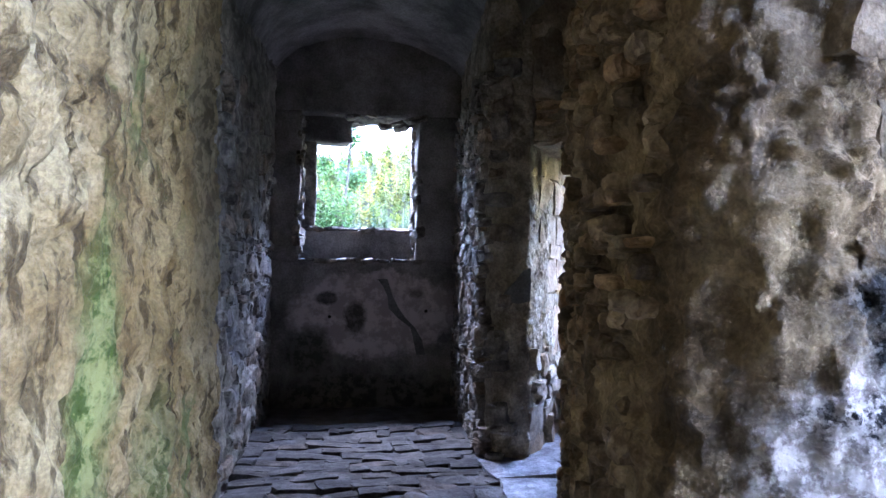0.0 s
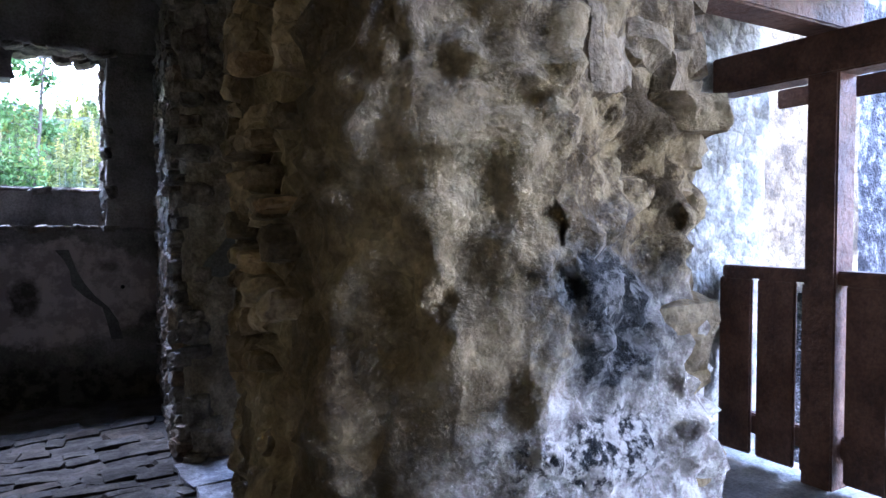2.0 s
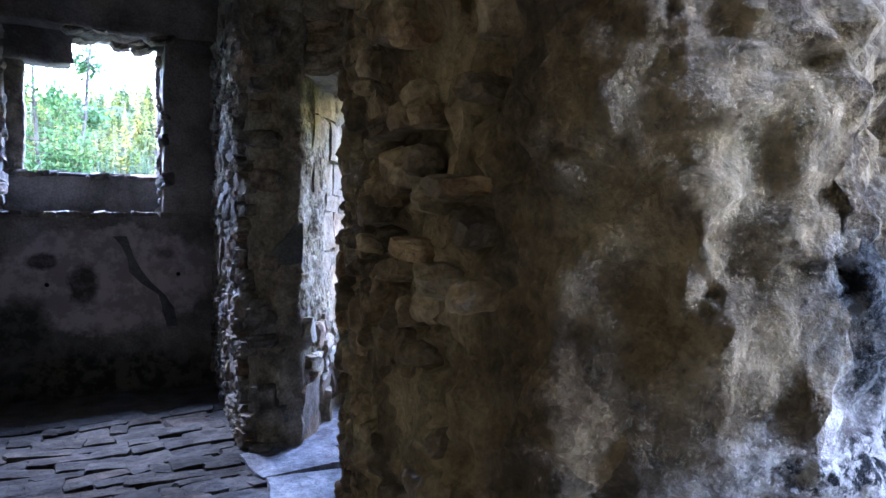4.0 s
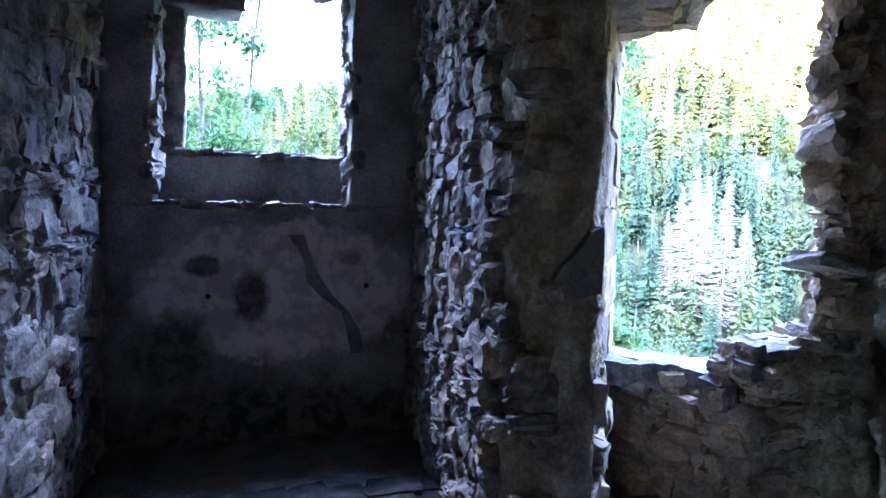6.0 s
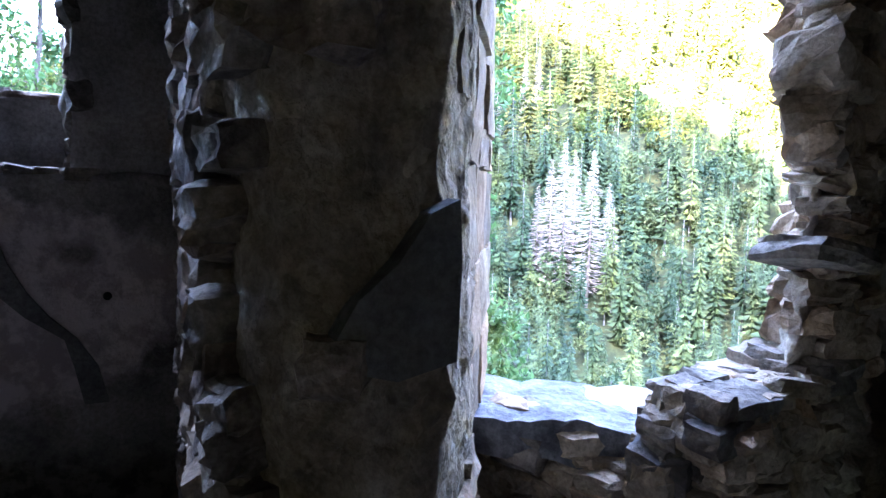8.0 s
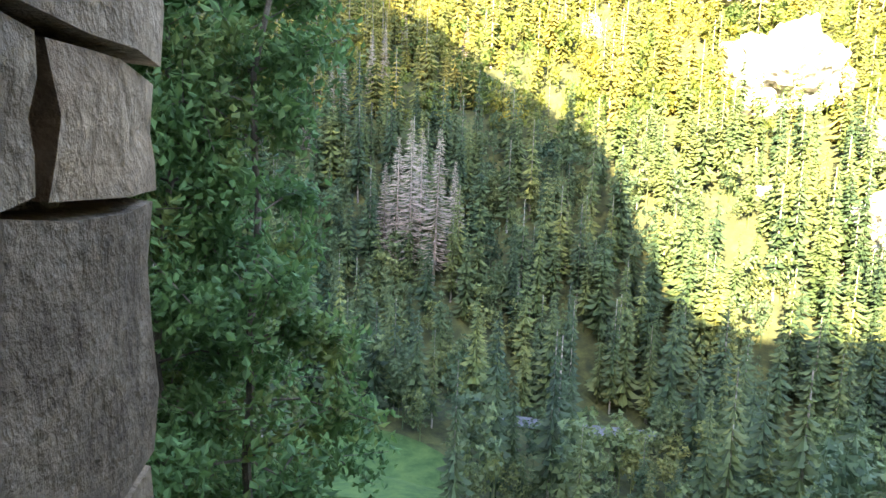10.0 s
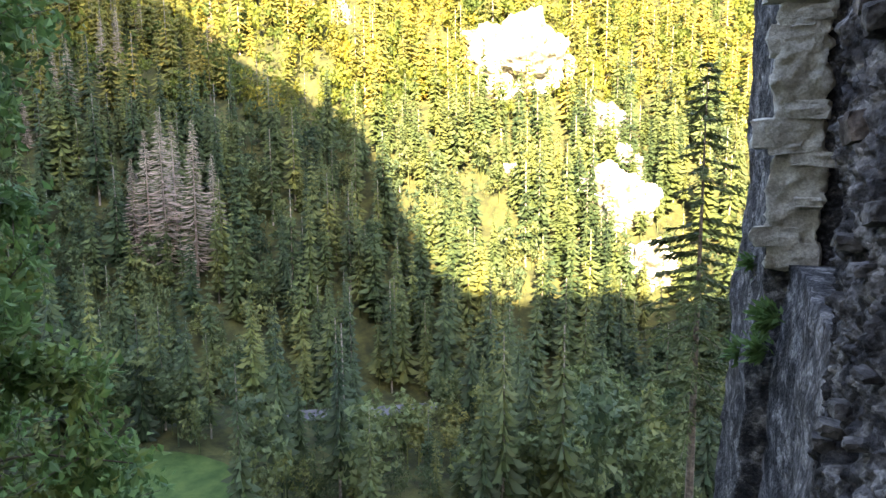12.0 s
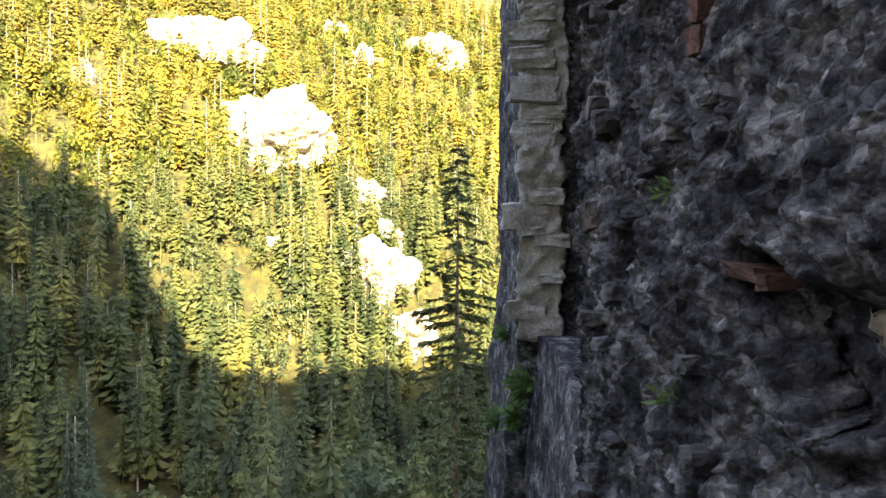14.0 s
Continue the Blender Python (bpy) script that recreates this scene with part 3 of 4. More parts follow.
# breast wall under the opening
rubble(breast, (2.68, -1.05), (2.96, -1.88), 0.02, 0.6, LUMP, 22, (0.06, 0.15), (0.08, 0.24), -0.015, 0.14, 0.9, loose=0.5)
rubble(breast, (2.96, -1.90), (3.4, -1.90), 0.02, 0.8, LUMP, 23, (0.05, 0.13), (0.07, 0.19), -0.02, 0.13, 0.85, loose=0.5)
rubble(pier, (2.0, -2.13), (2.56, -1.22), 0.02, 0.72, WARM, 24, (0.1, 0.22), (0.14, 0.34), -0.02, 0.2, 0.9)
rubble(step, (2.97, -1.88), (3.5, -1.88), 0.62, 0.84, LUMP, 25, (0.05, 0.1), (0.06, 0.14), 0.0, 0.14)
for k in range(70):
    x = rnd.uniform(2.96, 3.06) if k < 24 else rnd.uniform(3.04, 3.6)
    zz = rnd.uniform(0.66, 0.88) if k < 24 else 0.87 + 0.3 * max(0.0, x - 3.3) + rnd.uniform(-0.03, 0.03)
    c = Vector((x, rnd.uniform(-1.90, -1.64), zz))
    set_stone("stone", WARM if k % 2 else FLAT, rnd, step, c, Vector((1, 0, 0)), Vector((0, -1, 0)), rnd.uniform(0.07, 0.19), rnd.uniform(0.04, 0.09), rnd.uniform(0.08, 0.17))
# ragged eastern jamb
rubble(east, (3.38, -1.84), (3.70, -1.86), 0.9, 3.6, WARM, 26, (0.05, 0.13), (0.07, 0.2), 0.0, 0.16, 0.9)
rubble(east, (3.70, -1.86), (4.3, -1.92), 0.9, 3.2, WARM, 27, (0.1, 0.22), (0.14, 0.34), -0.02, 0.16, 0.8)
z = 0.98
while z < 3.3:
    edge = 3.40 - 0.06 * math.sin((z - 1.55) * 5.0) - 0.45 * max(0.0, z - 2.35)
    for dx, dy in ((0.0, 0.0), (0.12, 0.12), (0.2, 0.0), (0.38, 0.0)):
        w = rnd.uniform(0.09, 0.21)
        c = Vector((edge + dx + rnd.uniform(-0.04, 0.07) + w * 0.35, -1.82 + dy, z + rnd.uniform(0, 0.12)))
        ob = set_stone("jamb_stone", LUMP, rnd, east, c, Vector((1, 0, 0)), Vector((0, -1, 0)), w, w * rnd.uniform(0.6, 1.1), rnd.uniform(0.16, 0.24))
        ob.matrix_basis = ob.matrix_basis @ pose(0, 0, 0, rnd.uniform(-25, 25), rnd.uniform(-30, 30), rnd.uniform(-25, 25))
    z += rnd.uniform(0.06, 0.11)
set_stone("jutting_stone", FLAT, rnd, east, Vector((3.36, -1.86, 1.28)), Vector((1, 0, 0)), Vector((0, -1, 0)), 0.28, 0.075, 0.24)

# rubble flank and broken edge of the cross wall
rubble(cross, (1.82, -3.5), (1.55, -4.2), 0.3, 2.6, DARK, 31, (0.035, 0.085), (0.04, 0.10), -0.03, 0.1, 0.5)
rubble(cross, (1.55, -4.2), (1.37, -4.9), 0.3, 2.5, DARK, 32, (0.03, 0.075), (0.035, 0.085), -0.035, 0.08, 0.4)
rubble(cross, (1.36, -4.9), (1.30, -5.5), 0.3, 2.4, DARK, 33, (0.03, 0.07), (0.035, 0.085), -0.035, 0.08, 0.25)
rubble(cross, (1.48, -5.78), (2.02, -5.62), 1.72, 2.7, TAN, 34, (0.06, 0.13), (0.07, 0.17), -0.015, 0.15, 0.75)
rubble(cross, (1.88, -5.72), (2.12, -5.30), 0.05, 3.2, TAN, 35, (0.06, 0.12), (0.07, 0.15), -0.02, 0.13, 0.95)
rubble(cross, (2.12, -5.3), (2.28, -4.3), 0.05, 3.2, WARM, 36, (0.1, 0.2), (0.12, 0.26), -0.02, 0.16, 0.5)

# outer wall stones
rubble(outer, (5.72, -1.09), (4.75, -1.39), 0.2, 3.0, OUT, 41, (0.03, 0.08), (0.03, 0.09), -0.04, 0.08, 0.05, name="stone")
rubble(jamb_far, (7.78, -0.72), (7.78, -1.03), 0.85, 4.2, rocks("jamb_stone", M["pale"], 0.15, 6, 9), 42, (0.05, 0.16), (0.10, 0.26), -0.055, 0.12, 0.6, name="jamb_stone", loose=0.4)
BRICKS = rocks("brick", M["brick"], 0.12, 3, 15, 0.07)
for c, w, h in (((4.86, -1.353, 2.13), 0.065, 0.09), ((4.87, -1.350, 2.04), 0.06, 0.07), ((4.66, -1.414, 1.49), 0.11, 0.032), ((4.57, -1.442, 1.48), 0.05, 0.034)):
    set_stone("brick", BRICKS, rnd, outer, Vector(c) + Vector((0.015, -0.05, 0)), Vector((0.956, 0.293, 0)), Vector((-0.293, 0.956, 0)), w, h, 0.12)

# window reveal: broken edges and rubble on the ledge
for k in range(34):
    side = k % 2
    zz = WZ0 + 0.03 + (k // 2) * 0.09
    c = Vector((WX0 - 0.01 if side == 0 else WX1 + 0.015, rnd.uniform(0.03, 0.5), zz))
    set_stone("reveal_stone", GREY, rnd, wall_window, c, Vector((0, 1, 0)), Vector((1 if side == 0 else -1, 0, 0)), rnd.uniform(0.1, 0.3), 0.1, 0.09)
for k in range(16):
    c = Vector((WX0 + 0.06 + k * 0.072, rnd.uniform(0.42, 0.56), 1.80 + rnd.uniform(-0.01, 0.02)))
    set_stone("parapet_stone", FLAT, rnd, wall_window, c, Vector((1, 0, 0)), Vector((0, -1, 0)), rnd.uniform(0.12, 0.24), 0.06, 0.2)
for k in range(14):
    c = Vector((WX0 + 0.05 + k * 0.09, rnd.uniform(0.0, 0.10), WZ0 + 0.005))
    set_stone("ledge_stone", FLAT, rnd, wall_window, c, Vector((1, 0, 0)), Vector((0, -1, 0)), rnd.uniform(0.12, 0.2), 0.05, rnd.uniform(0.1, 0.16))
for k in range(12):
    c = Vector((0.72 + k * 0.06, rnd.uniform(0.05, 0.5), WZ1 + rnd.uniform(-0.04, 0.03)))
    set_stone("head_stone", GREY, rnd, wall_window, c, Vector((1, 0, 0)), Vector((0, -1, 0)), rnd.uniform(0.1, 0.2), rnd.uniform(0.05, 0.12), 0.24)


def cement(name, outline, y, mat, parent, label):
    """A thin trowelled patch on a wall that faces south."""
    bm = bmesh.new()
    front = [bm.verts.new((x, y - 0.012, zz)) for x, zz in outline]
    rear = [bm.verts.new((x, y + 0.03, zz)) for x, zz in outline]
    bm.faces.new(front)
    for i in range(len(outline)):
        j = (i + 1) % len(outline)
        bm.faces.new((front[j], front[i], rear[i], rear[j]))
    bmesh.ops.recalc_face_normals(bm, faces=bm.faces[:])
    return part(name, bm, mat, parent, label)


cement("cement_patch", [(1.78, 1.21), (1.85, 1.19), (1.945, 1.21), (1.95, 1.36), (1.945, 1.45), (1.90, 1.43), (1.85, 1.36), (1.79, 1.31), (1.76, 1.26)], -2.258, M["patch"], pier, "smooth grey cement patch")


def crack(path, width):
    left = [(x - width * (0.8 + 0.35 * math.sin(k * 2.1)), zz) for k, (x, zz) in enumerate(path)]
    right = [(x + width * (0.9 + 0.35 * math.cos(k * 1.7)), zz) for k, (x, zz) in enumerate(path)]
    return left + right[::-1]


cement("crack_filling", crack([(1.04, 1.30), (1.09, 1.22), (1.12, 1.12), (1.16, 1.0), (1.24, 0.90), (1.36, 0.80), (1.42, 0.68), (1.44, 0.52)][::-1], 0.045), -0.012, M["patch"], wall_window, "dark cement filling of a crack")
# black plugs set on the wall in place of the holes' dark insides
for x, zz in ((0.51, 0.91), (1.50, 0.97)):
    bm = bmesh.new()
    bmesh.ops.create_cone(bm, segments=10, radius1=0.018, radius2=0.014, depth=0.03, cap_ends=True)
    bmesh.ops.transform(bm, matrix=pose(x, -0.022, zz, 90), verts=bm.verts)
    part("peg_hole_plug", bm, M["soot"], wall_window, "small black plug coloured as the shade of a round hole")

# sill slab of the broken opening
bm = bmesh.new()
top = [(2.50, -1.26, 0.73), (2.87, -0.74, 0.68), (3.25, -0.86, 0.63), (3.5, -0.97, 0.56), (3.36, -1.24, 0.60), (3.12, -1.45, 0.66), (2.97, -1.60, 0.69), (2.76, -1.45, 0.72)]
a = [bm.verts.new(p) for p in top]
b = [bm.verts.new((x, y, zz - 0.13)) for x, y, zz in top]
bm.faces.new(a[::-1])
bm.faces.new(b)
for i in range(len(a)):
    j = (i + 1) % len(a)
    bm.faces.new((a[i], a[j], b[j], b[i]))
bmesh.ops.recalc_face_normals(bm, faces=bm.faces[:])
bmesh.ops.triangulate(bm, faces=bm.faces[:])
for _ in range(4):
    bmesh.ops.subdivide_edges(bm, edges=[e for e in bm.edges if e.calc_length() > 0.06], cuts=1)
bmesh.ops.triangulate(bm, faces=bm.faces[:])
for v in bm.verts:
    v.co += noise.noise_vector(v.co * 6.0) * 0.02 + noise.noise_vector(v.co * 19.0) * 0.008 + Vector((0, 0, 0.012 * round(2.2 * noise.noise(v.co * Vector((2.5, 5, 1))))))
slab = part("sill_slab", bm, M["slate"])
tagged(slab, "large flat grey stone slab on the breast wall", "stone slab")
for x, y, zz, w in ((2.98, -1.70, 0.66, 0.26), (2.78, -1.28, 0.62, 0.3), (2.86, -1.32, 0.36, 0.2)):
    ob = new("loose_stone", random.Random(int(x * 100)).choice(FLAT))
    ob.matrix_basis = pose(x, y, zz, 4, -6, 30) @ Matrix.Diagonal((w, w * 0.7, 0.12, 1))
    tagged(ob, "broken grey stone lying on the breast wall", "stone", "loose stones")

# floor: worn paving, denser towards the niche
rnd = random.Random(77)
paved = []
y = -4.3
while y < -1.05:
    row = rnd.uniform(0.08, 0.19)
    x = -0.1
    while x < 1.62:
        w = rnd.uniform(0.10, 0.33)
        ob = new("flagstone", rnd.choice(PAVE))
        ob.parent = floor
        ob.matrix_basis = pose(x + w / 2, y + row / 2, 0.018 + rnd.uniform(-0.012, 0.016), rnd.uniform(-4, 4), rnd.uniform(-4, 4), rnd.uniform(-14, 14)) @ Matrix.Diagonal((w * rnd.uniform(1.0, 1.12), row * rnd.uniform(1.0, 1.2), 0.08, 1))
        x += w
    y += row
for x, y, w, d in ((1.86, -2.42, 0.55, 0.42), (2.2, -2.05, 0.4, 0.6), (2.5, -1.75, 0.42, 0.5), (1.95, -2.95, 0.7, 0.5), (2.5, -2.4, 0.5, 0.6), (2.6, -3.0, 0.6, 0.6)):
    ob = new("flagstone", BLOCKS_FLAT[int(x * 10) % len(BLOCKS_FLAT)])
    ob.parent = floor
    ob.matrix_basis = pose(x, y, 0.03, 0, 0, rnd.uniform(-8, 8)) @ Matrix.Diagonal((w, d, 0.1, 1))

# ---- timber gallery ----
GX, GZ = 3.95, 0.35
floor_gallery = rough_prism("floor_gallery", rect(2.36, 4.1, -10.4, -4.2), GZ - 0.75, GZ, M["floor"], 0.01, 0.4)
structure(floor_gallery, "raised stone floor of the timber gallery", "floor")


def beam(name, x0, x1, y0, y1, z0, z1, parent, label="", turn=None):
    bm = bmesh.new()
    box(bm, x0, x1, y0, y1, z0, z1, 0.008)
    if turn is not None:
        bmesh.ops.transform(bm, matrix=turn, verts=bm.verts)
    return part(name, bm, M["wood"], parent, label)


gallery = new("timber_gallery")
tagged(gallery, "dark brown timber gallery frame with posts and beams", "gallery")
for y in (-8.6, -6.7, -4.76):
    beam("post", GX - 0.07, GX + 0.07, y - 0.07, y + 0.07, GZ - 0.02, 2.2, gallery)
    beam("tie_beam", 2.3, GX + 0.1, y - 0.08, y + 0.08, 2.34, 2.54, gallery)
beam("wall_plate", GX - 0.08, GX + 0.08, -10.2, -4.2, 2.16, 2.34, gallery)
beam("eaves_board", GX + 0.45, GX + 0.48, -10.2, -4.2, 2.14, 2.24, gallery)
y = -10.1
while y < -4.3:
    beam("rafter", 2.2, GX + 0.5, y, y + 0.08, 2.58, 2.70, gallery, turn=pose(0, 0, 0) @ Matrix.Shear("XY", 4, (0, 0)))
    y += 0.62
rnd = random.Random(3)
for k in range(11):
    x = 2.2 + k * 0.21
    beam("roof_board", x, x + 0.205, -10.3, -4.15, 2.71 - 0.001 * k, 2.735 - 0.001 * k, gallery)
railing = new("board_railing")
tagged(railing, "dark brown wooden balustrade of upright boards with gaps", "railing")
beam("handrail", GX - 0.05, GX + 0.05, -10.2, -4.25, 1.25, 1.31, railing)
beam("rail", GX + 0.0, GX + 0.05, -10.2, -4.25, 0.48, 0.58, railing)
y = -10.15
while y < -4.3:
    w = rnd.uniform(0.17, 0.2)
    beam("board", GX - 0.026, GX - 0.002, y, y + w, GZ + 0.03, 1.25, railing)
    y += w + 0.028

# courtyard wall across the gap, in plain daylight
far_wall = rough_prism("wall_courtyard", rect(11.0, 11.8, -14.0, -3.2), -16, 3.1, M["sunwall"], 0.06, 0.25)
structure(far_wall, "pale rubble stone wall across the courtyard")
rubble(far_wall, (11.0, -4.4), (11.0, -9.5), -0.2, 3.0, PALE, 51, (0.2, 0.36), (0.25, 0.6), 0.0, 0.12, 0.95)
pilaster = rough_prism("wall_pilaster", rect(10.7, 11.02, -5.6, -5.3), -16, 3.0, M["outer"], 0.04, 0.2)
structure(pilaster, "grey stone pilaster on the courtyard wall")


# ---- small plants rooted in the outer wall ----
def wall_plant(x, y, z, size, count, seed, label):
    r = np.random.default_rng(seed)
    tris = []
    for _ in range(count):
        a = r.uniform(-1.3, 1.3)
        d = np.array([math.sin(a) * 0.8, r.uniform(0.2, 0.9), r.uniform(-0.6, 0.8)])
        d /= np.linalg.norm(d)
        w = np.cross(d, r.normal(size=3))
        w /= np.linalg.norm(w)
        L = size * r.uniform(0.5, 1.1)
        c = d * L * r.uniform(0.0, 0.6) + r.normal(size=3) * size * 0.25
        tris += [c, c + d * L * 0.5 + w * L * 0.16, c + d * L, c, c + d * L, c + d * L * 0.5 - w * L * 0.16]
    me = bpy.data.meshes.new("wall_fern")
    me.from_pydata([tuple(map(float, q)) for q in tris], [], [(3 * k, 3 * k + 1, 3 * k + 2) for k in range(len(tris) // 3)])
    me.materials.append(M["green"])
    ob = new("wall_fern", me)
    ob.location = (x, y, z)
    return tagged(ob, label, "plant", "plants in the outer wall")


wall_plant(4.95, -1.310, 1.68, 0.045, 26, 1, "small green fern rooted in the grey wall")
wall_plant(4.9, -1.325, 1.16, 0.06, 16, 2, "tiny green weed in a wall joint")
wall_plant(7.55, -0.82, 0.55, 0.11, 150, 3, "tuft of green weeds on a narrow ledge")
wall_plant(7.7, -0.76, 0.30, 0.11, 120, 4, "tuft of green weeds on a narrow ledge")
wall_plant(8.4, -0.62, 0.75, 0.10, 80, 5, "tuft of green weeds on a narrow ledge")
wall_plant(8.3, -0.60, 0.10, 0.11, 120, 6, "tuft of green weeds on a narrow ledge")


# ---- land: castle rock, valley floor, far mountainside, and the castle's own mountain towards the sun ----
HX, HY = SUN_FROM.x / math.hypot(SUN_FROM.x, SUN_FROM.y), SUN_FROM.y / math.hypot(SUN_FROM.x, SUN_FROM.y)


def smooth(a, b, v):
    t = min(1.0, max(0.0, (v - a) / (b - a)))
    return t * t * (3 - 2 * t)


def ridge(lat):
    """Height of the mountain crest towards the sun."""
    return 108 + 62 * (1 - smooth(-34, 2, lat)) + 0.78 * max(0.0, -30 - lat)


def terrain(x, y):
    dx, dy = x - 2, y + 2
    d = math.hypot(dx, dy)
    far = max(0.0, dx * 0.819 + dy * 0.574)
    h = -42.0 + 0.80 * max(0.0, min(far, 345.0) - 125)
    h += 7 * noise.noise(Vector((x * 0.012, y * 0.012, 0))) + 2 * noise.noise(Vector((x * 0.05, y * 0.05, 3)))
    h = min(h, 62 + 220 * smooth(8, 26, math.degrees(math.atan2(dx, dy))))
    near = max(0.0, 1 - d / 80)
    h = h * (1 - near) - 5.0 * near
    u, lat = x * HX + y * HY, -x * HY + y * HX
    if u > 25:
        up = smooth(25, 150, u) - smooth(150, 420, u)
        h = max(h, -10 + (ridge(lat) + 10) * up)
    if d < 9:
        h = min(h, -3.0)
    return h


N = 120
span = [math.copysign(abs(k / N) ** 1.7 * 1500, k) for k in range(-N, N + 1)]
side = 2 * N + 1
verts = [(x, y, terrain(x, y)) for y in span for x in span]
faces = [(j * side + i, j * side + i + 1, (j + 1) * side + i + 1, (j + 1) * side + i) for j in range(2 * N) for i in range(2 * N)]
me = bpy.data.meshes.new("ground")
me.from_pydata(verts, [], faces)
me.materials.append(M["ground"])
ground = new("ground", me)
structure(ground, "wooded valley floor and steep mountainsides", "ground")


# ---- woods ----
rng = np.random.default_rng(4)


def spruce_shape(seed, dead=False, levels=21, boughs=9):
    """Triangles of a conifer one unit tall: flat drooping boughs in tiers with gaps between them."""
    r = np.random.default_rng(seed)
    tri = []
    lean = r.uniform(-0.012, 0.012, 2)
    foot = r.uniform(0.06, 0.24)
    z = foot
    while z < 0.985:
        reach = ((0.185 if not dead else 0.125) * (1 - z) ** 0.85 * (0.55 + 0.45 * min(1.0, (z - foot) / 0.12 + 0.4)) + 0.008) * r.uniform(0.75, 1.15)
        turn = r.uniform(0, 6.283)
        for q in range(boughs if not dead else 11):
            a = turn + q * 6.283 / boughs + r.uniform(-0.35, 0.35)
            L = reach * r.uniform(0.55, 1.2)
            wd = L * (0.20 if not dead else 0.045)
            zz = z + r.uniform(-0.008, 0.008)
            ca, sa = math.cos(a), math.sin(a)
            drop = r.uniform(0.15, 0.5) if not dead else r.uniform(-0.15, 0.3)
            sag = 0.16 if not dead else 0.03
            cx, cy = lean * z
            root = (cx, cy, zz + 0.006)
            tip = (cx + ca * L, cy + sa * L, zz - L * drop)
            m1 = (cx + ca * L * 0.62 - sa * wd, cy + sa * L * 0.62 + ca * wd, zz - L * (drop * 0.62 + sag))
            m2 = (cx + ca * L * 0.62 + sa * wd, cy + sa * L * 0.62 - ca * wd, zz - L * (drop * 0.62 + sag))
            tri += [root, m1, tip, root, tip, m2]
        z += (1 - foot) / (levels if not dead else 44) * r.uniform(0.7, 1.3)
    for q in range(3):
        a, b = q * 2.094, (q + 1) * 2.094
        tri += [(math.cos(a) * 0.009, math.sin(a) * 0.009, 0), (math.cos(b) * 0.009, math.sin(b) * 0.009, 0), (*lean, 1.0)]
    return np.array(tri).reshape(-1, 3, 3)


def trunk_shape():
    """A bare tapering stem one unit tall."""
    tri = []
    for q in range(5):
        a, b = q * 1.2566, (q + 1) * 1.2566
        pa, pb = (math.cos(a) * 0.013, math.sin(a) * 0.013, 0), (math.cos(b) * 0.013, math.sin(b) * 0.013, 0)
        qa, qb = (math.cos(a) * 0.004, math.sin(a) * 0.004, 0.96), (math.cos(b) * 0.004, math.sin(b) * 0.004, 0.96)
        tri += [pa, pb, qb, pa, qb, qa]
    return np.array(tri).reshape(-1, 3, 3)


def broadleaf_shape(seed, n=150, grain=1.0):
    """Triangles of a broad crown one unit tall: clumps of foliage round several limbs, uneven, with gaps."""
    r = np.random.default_rng(seed)
    lobes = []
    for _ in range(12):
        z = r.uniform(0.28, 0.9)
        a, d = r.uniform(0, 6.283), r.uniform(0.04, 0.27) * (1.15 - z * 0.75)
        lobes.append((math.cos(a) * d, math.sin(a) * d, z, r.uniform(0.07, 0.15)))
    tri = []
    for _ in range(n):
        x, y, z, s = lobes[r.integers(len(lobes))]
        v = r.normal(size=3) + np.array([0, 0, 0.35])
        v /= np.linalg.norm(v)
        c = np.array([x, y, z]) + v * s * r.uniform(0.6, 1.15)
        e1 = np.cross(v, r.normal(size=3))
        e1 /= np.linalg.norm(e1)
        e2 = np.cross(v, e1) + v * r.uniform(-0.6, 0.6)
        w = r.uniform(0.018, 0.04) * grain
        tri += [c + e1 * w, c - e1 * w * 0.9, c + e2 * w * 1.5]
        tri += [c + e1 * w * 0.7 - e2 * w, c - e1 * w + e2 * 0.4 * w, c - e2 * w * 1.4 + v * w]
    for q in range(3):
        a, b = q * 2.094, (q + 1) * 2.094
        tri += [(math.cos(a) * 0.012, math.sin(a) * 0.012, 0), (math.cos(b) * 0.012, math.sin(b) * 0.012, 0), (0, 0, 0.7)]
    return np.array(tri).reshape(-1, 3, 3)


def plant(name, shapes, spots, mat, label):
    """One mesh of many trees: (x, y, z, height, girth) each."""
    out, own = [], []
    for x, y, z, h, g in spots:
        s = shapes[rng.integers(len(shapes))]
        a = rng.uniform(0, 6.283)
        ca, sa = math.cos(a), math.sin(a)
        t = s @ np.array([[ca * h * g, sa * h * g, 0], [-sa * h * g, ca * h * g, 0], [0, 0, h]])
        out.append(t + np.array([x, y, z]))
        own.append(np.full(len(t), rng.uniform(), dtype=np.float32))
    pts = np.concatenate(out).reshape(-1, 3)
    me = bpy.data.meshes.new(name)
    me.vertices.add(len(pts))
    me.vertices.foreach_set("co", pts.astype(np.float32).ravel())
    n = len(pts) // 3
    me.loops.add(len(pts))
    me.loops.foreach_set("vertex_index", np.arange(len(pts), dtype=np.int32))
    me.polygons.add(n)
    me.polygons.foreach_set("loop_start", np.arange(0, len(pts), 3, dtype=np.int32))
    me.update(calc_edges=True)
    me.attributes.new("tree", "FLOAT", "FACE").data.foreach_set("value", np.concatenate(own))
    me.materials.append(mat)
    ob = new(name, me)
    tagged(ob, label, "trees", kind="stuff")
    return ob


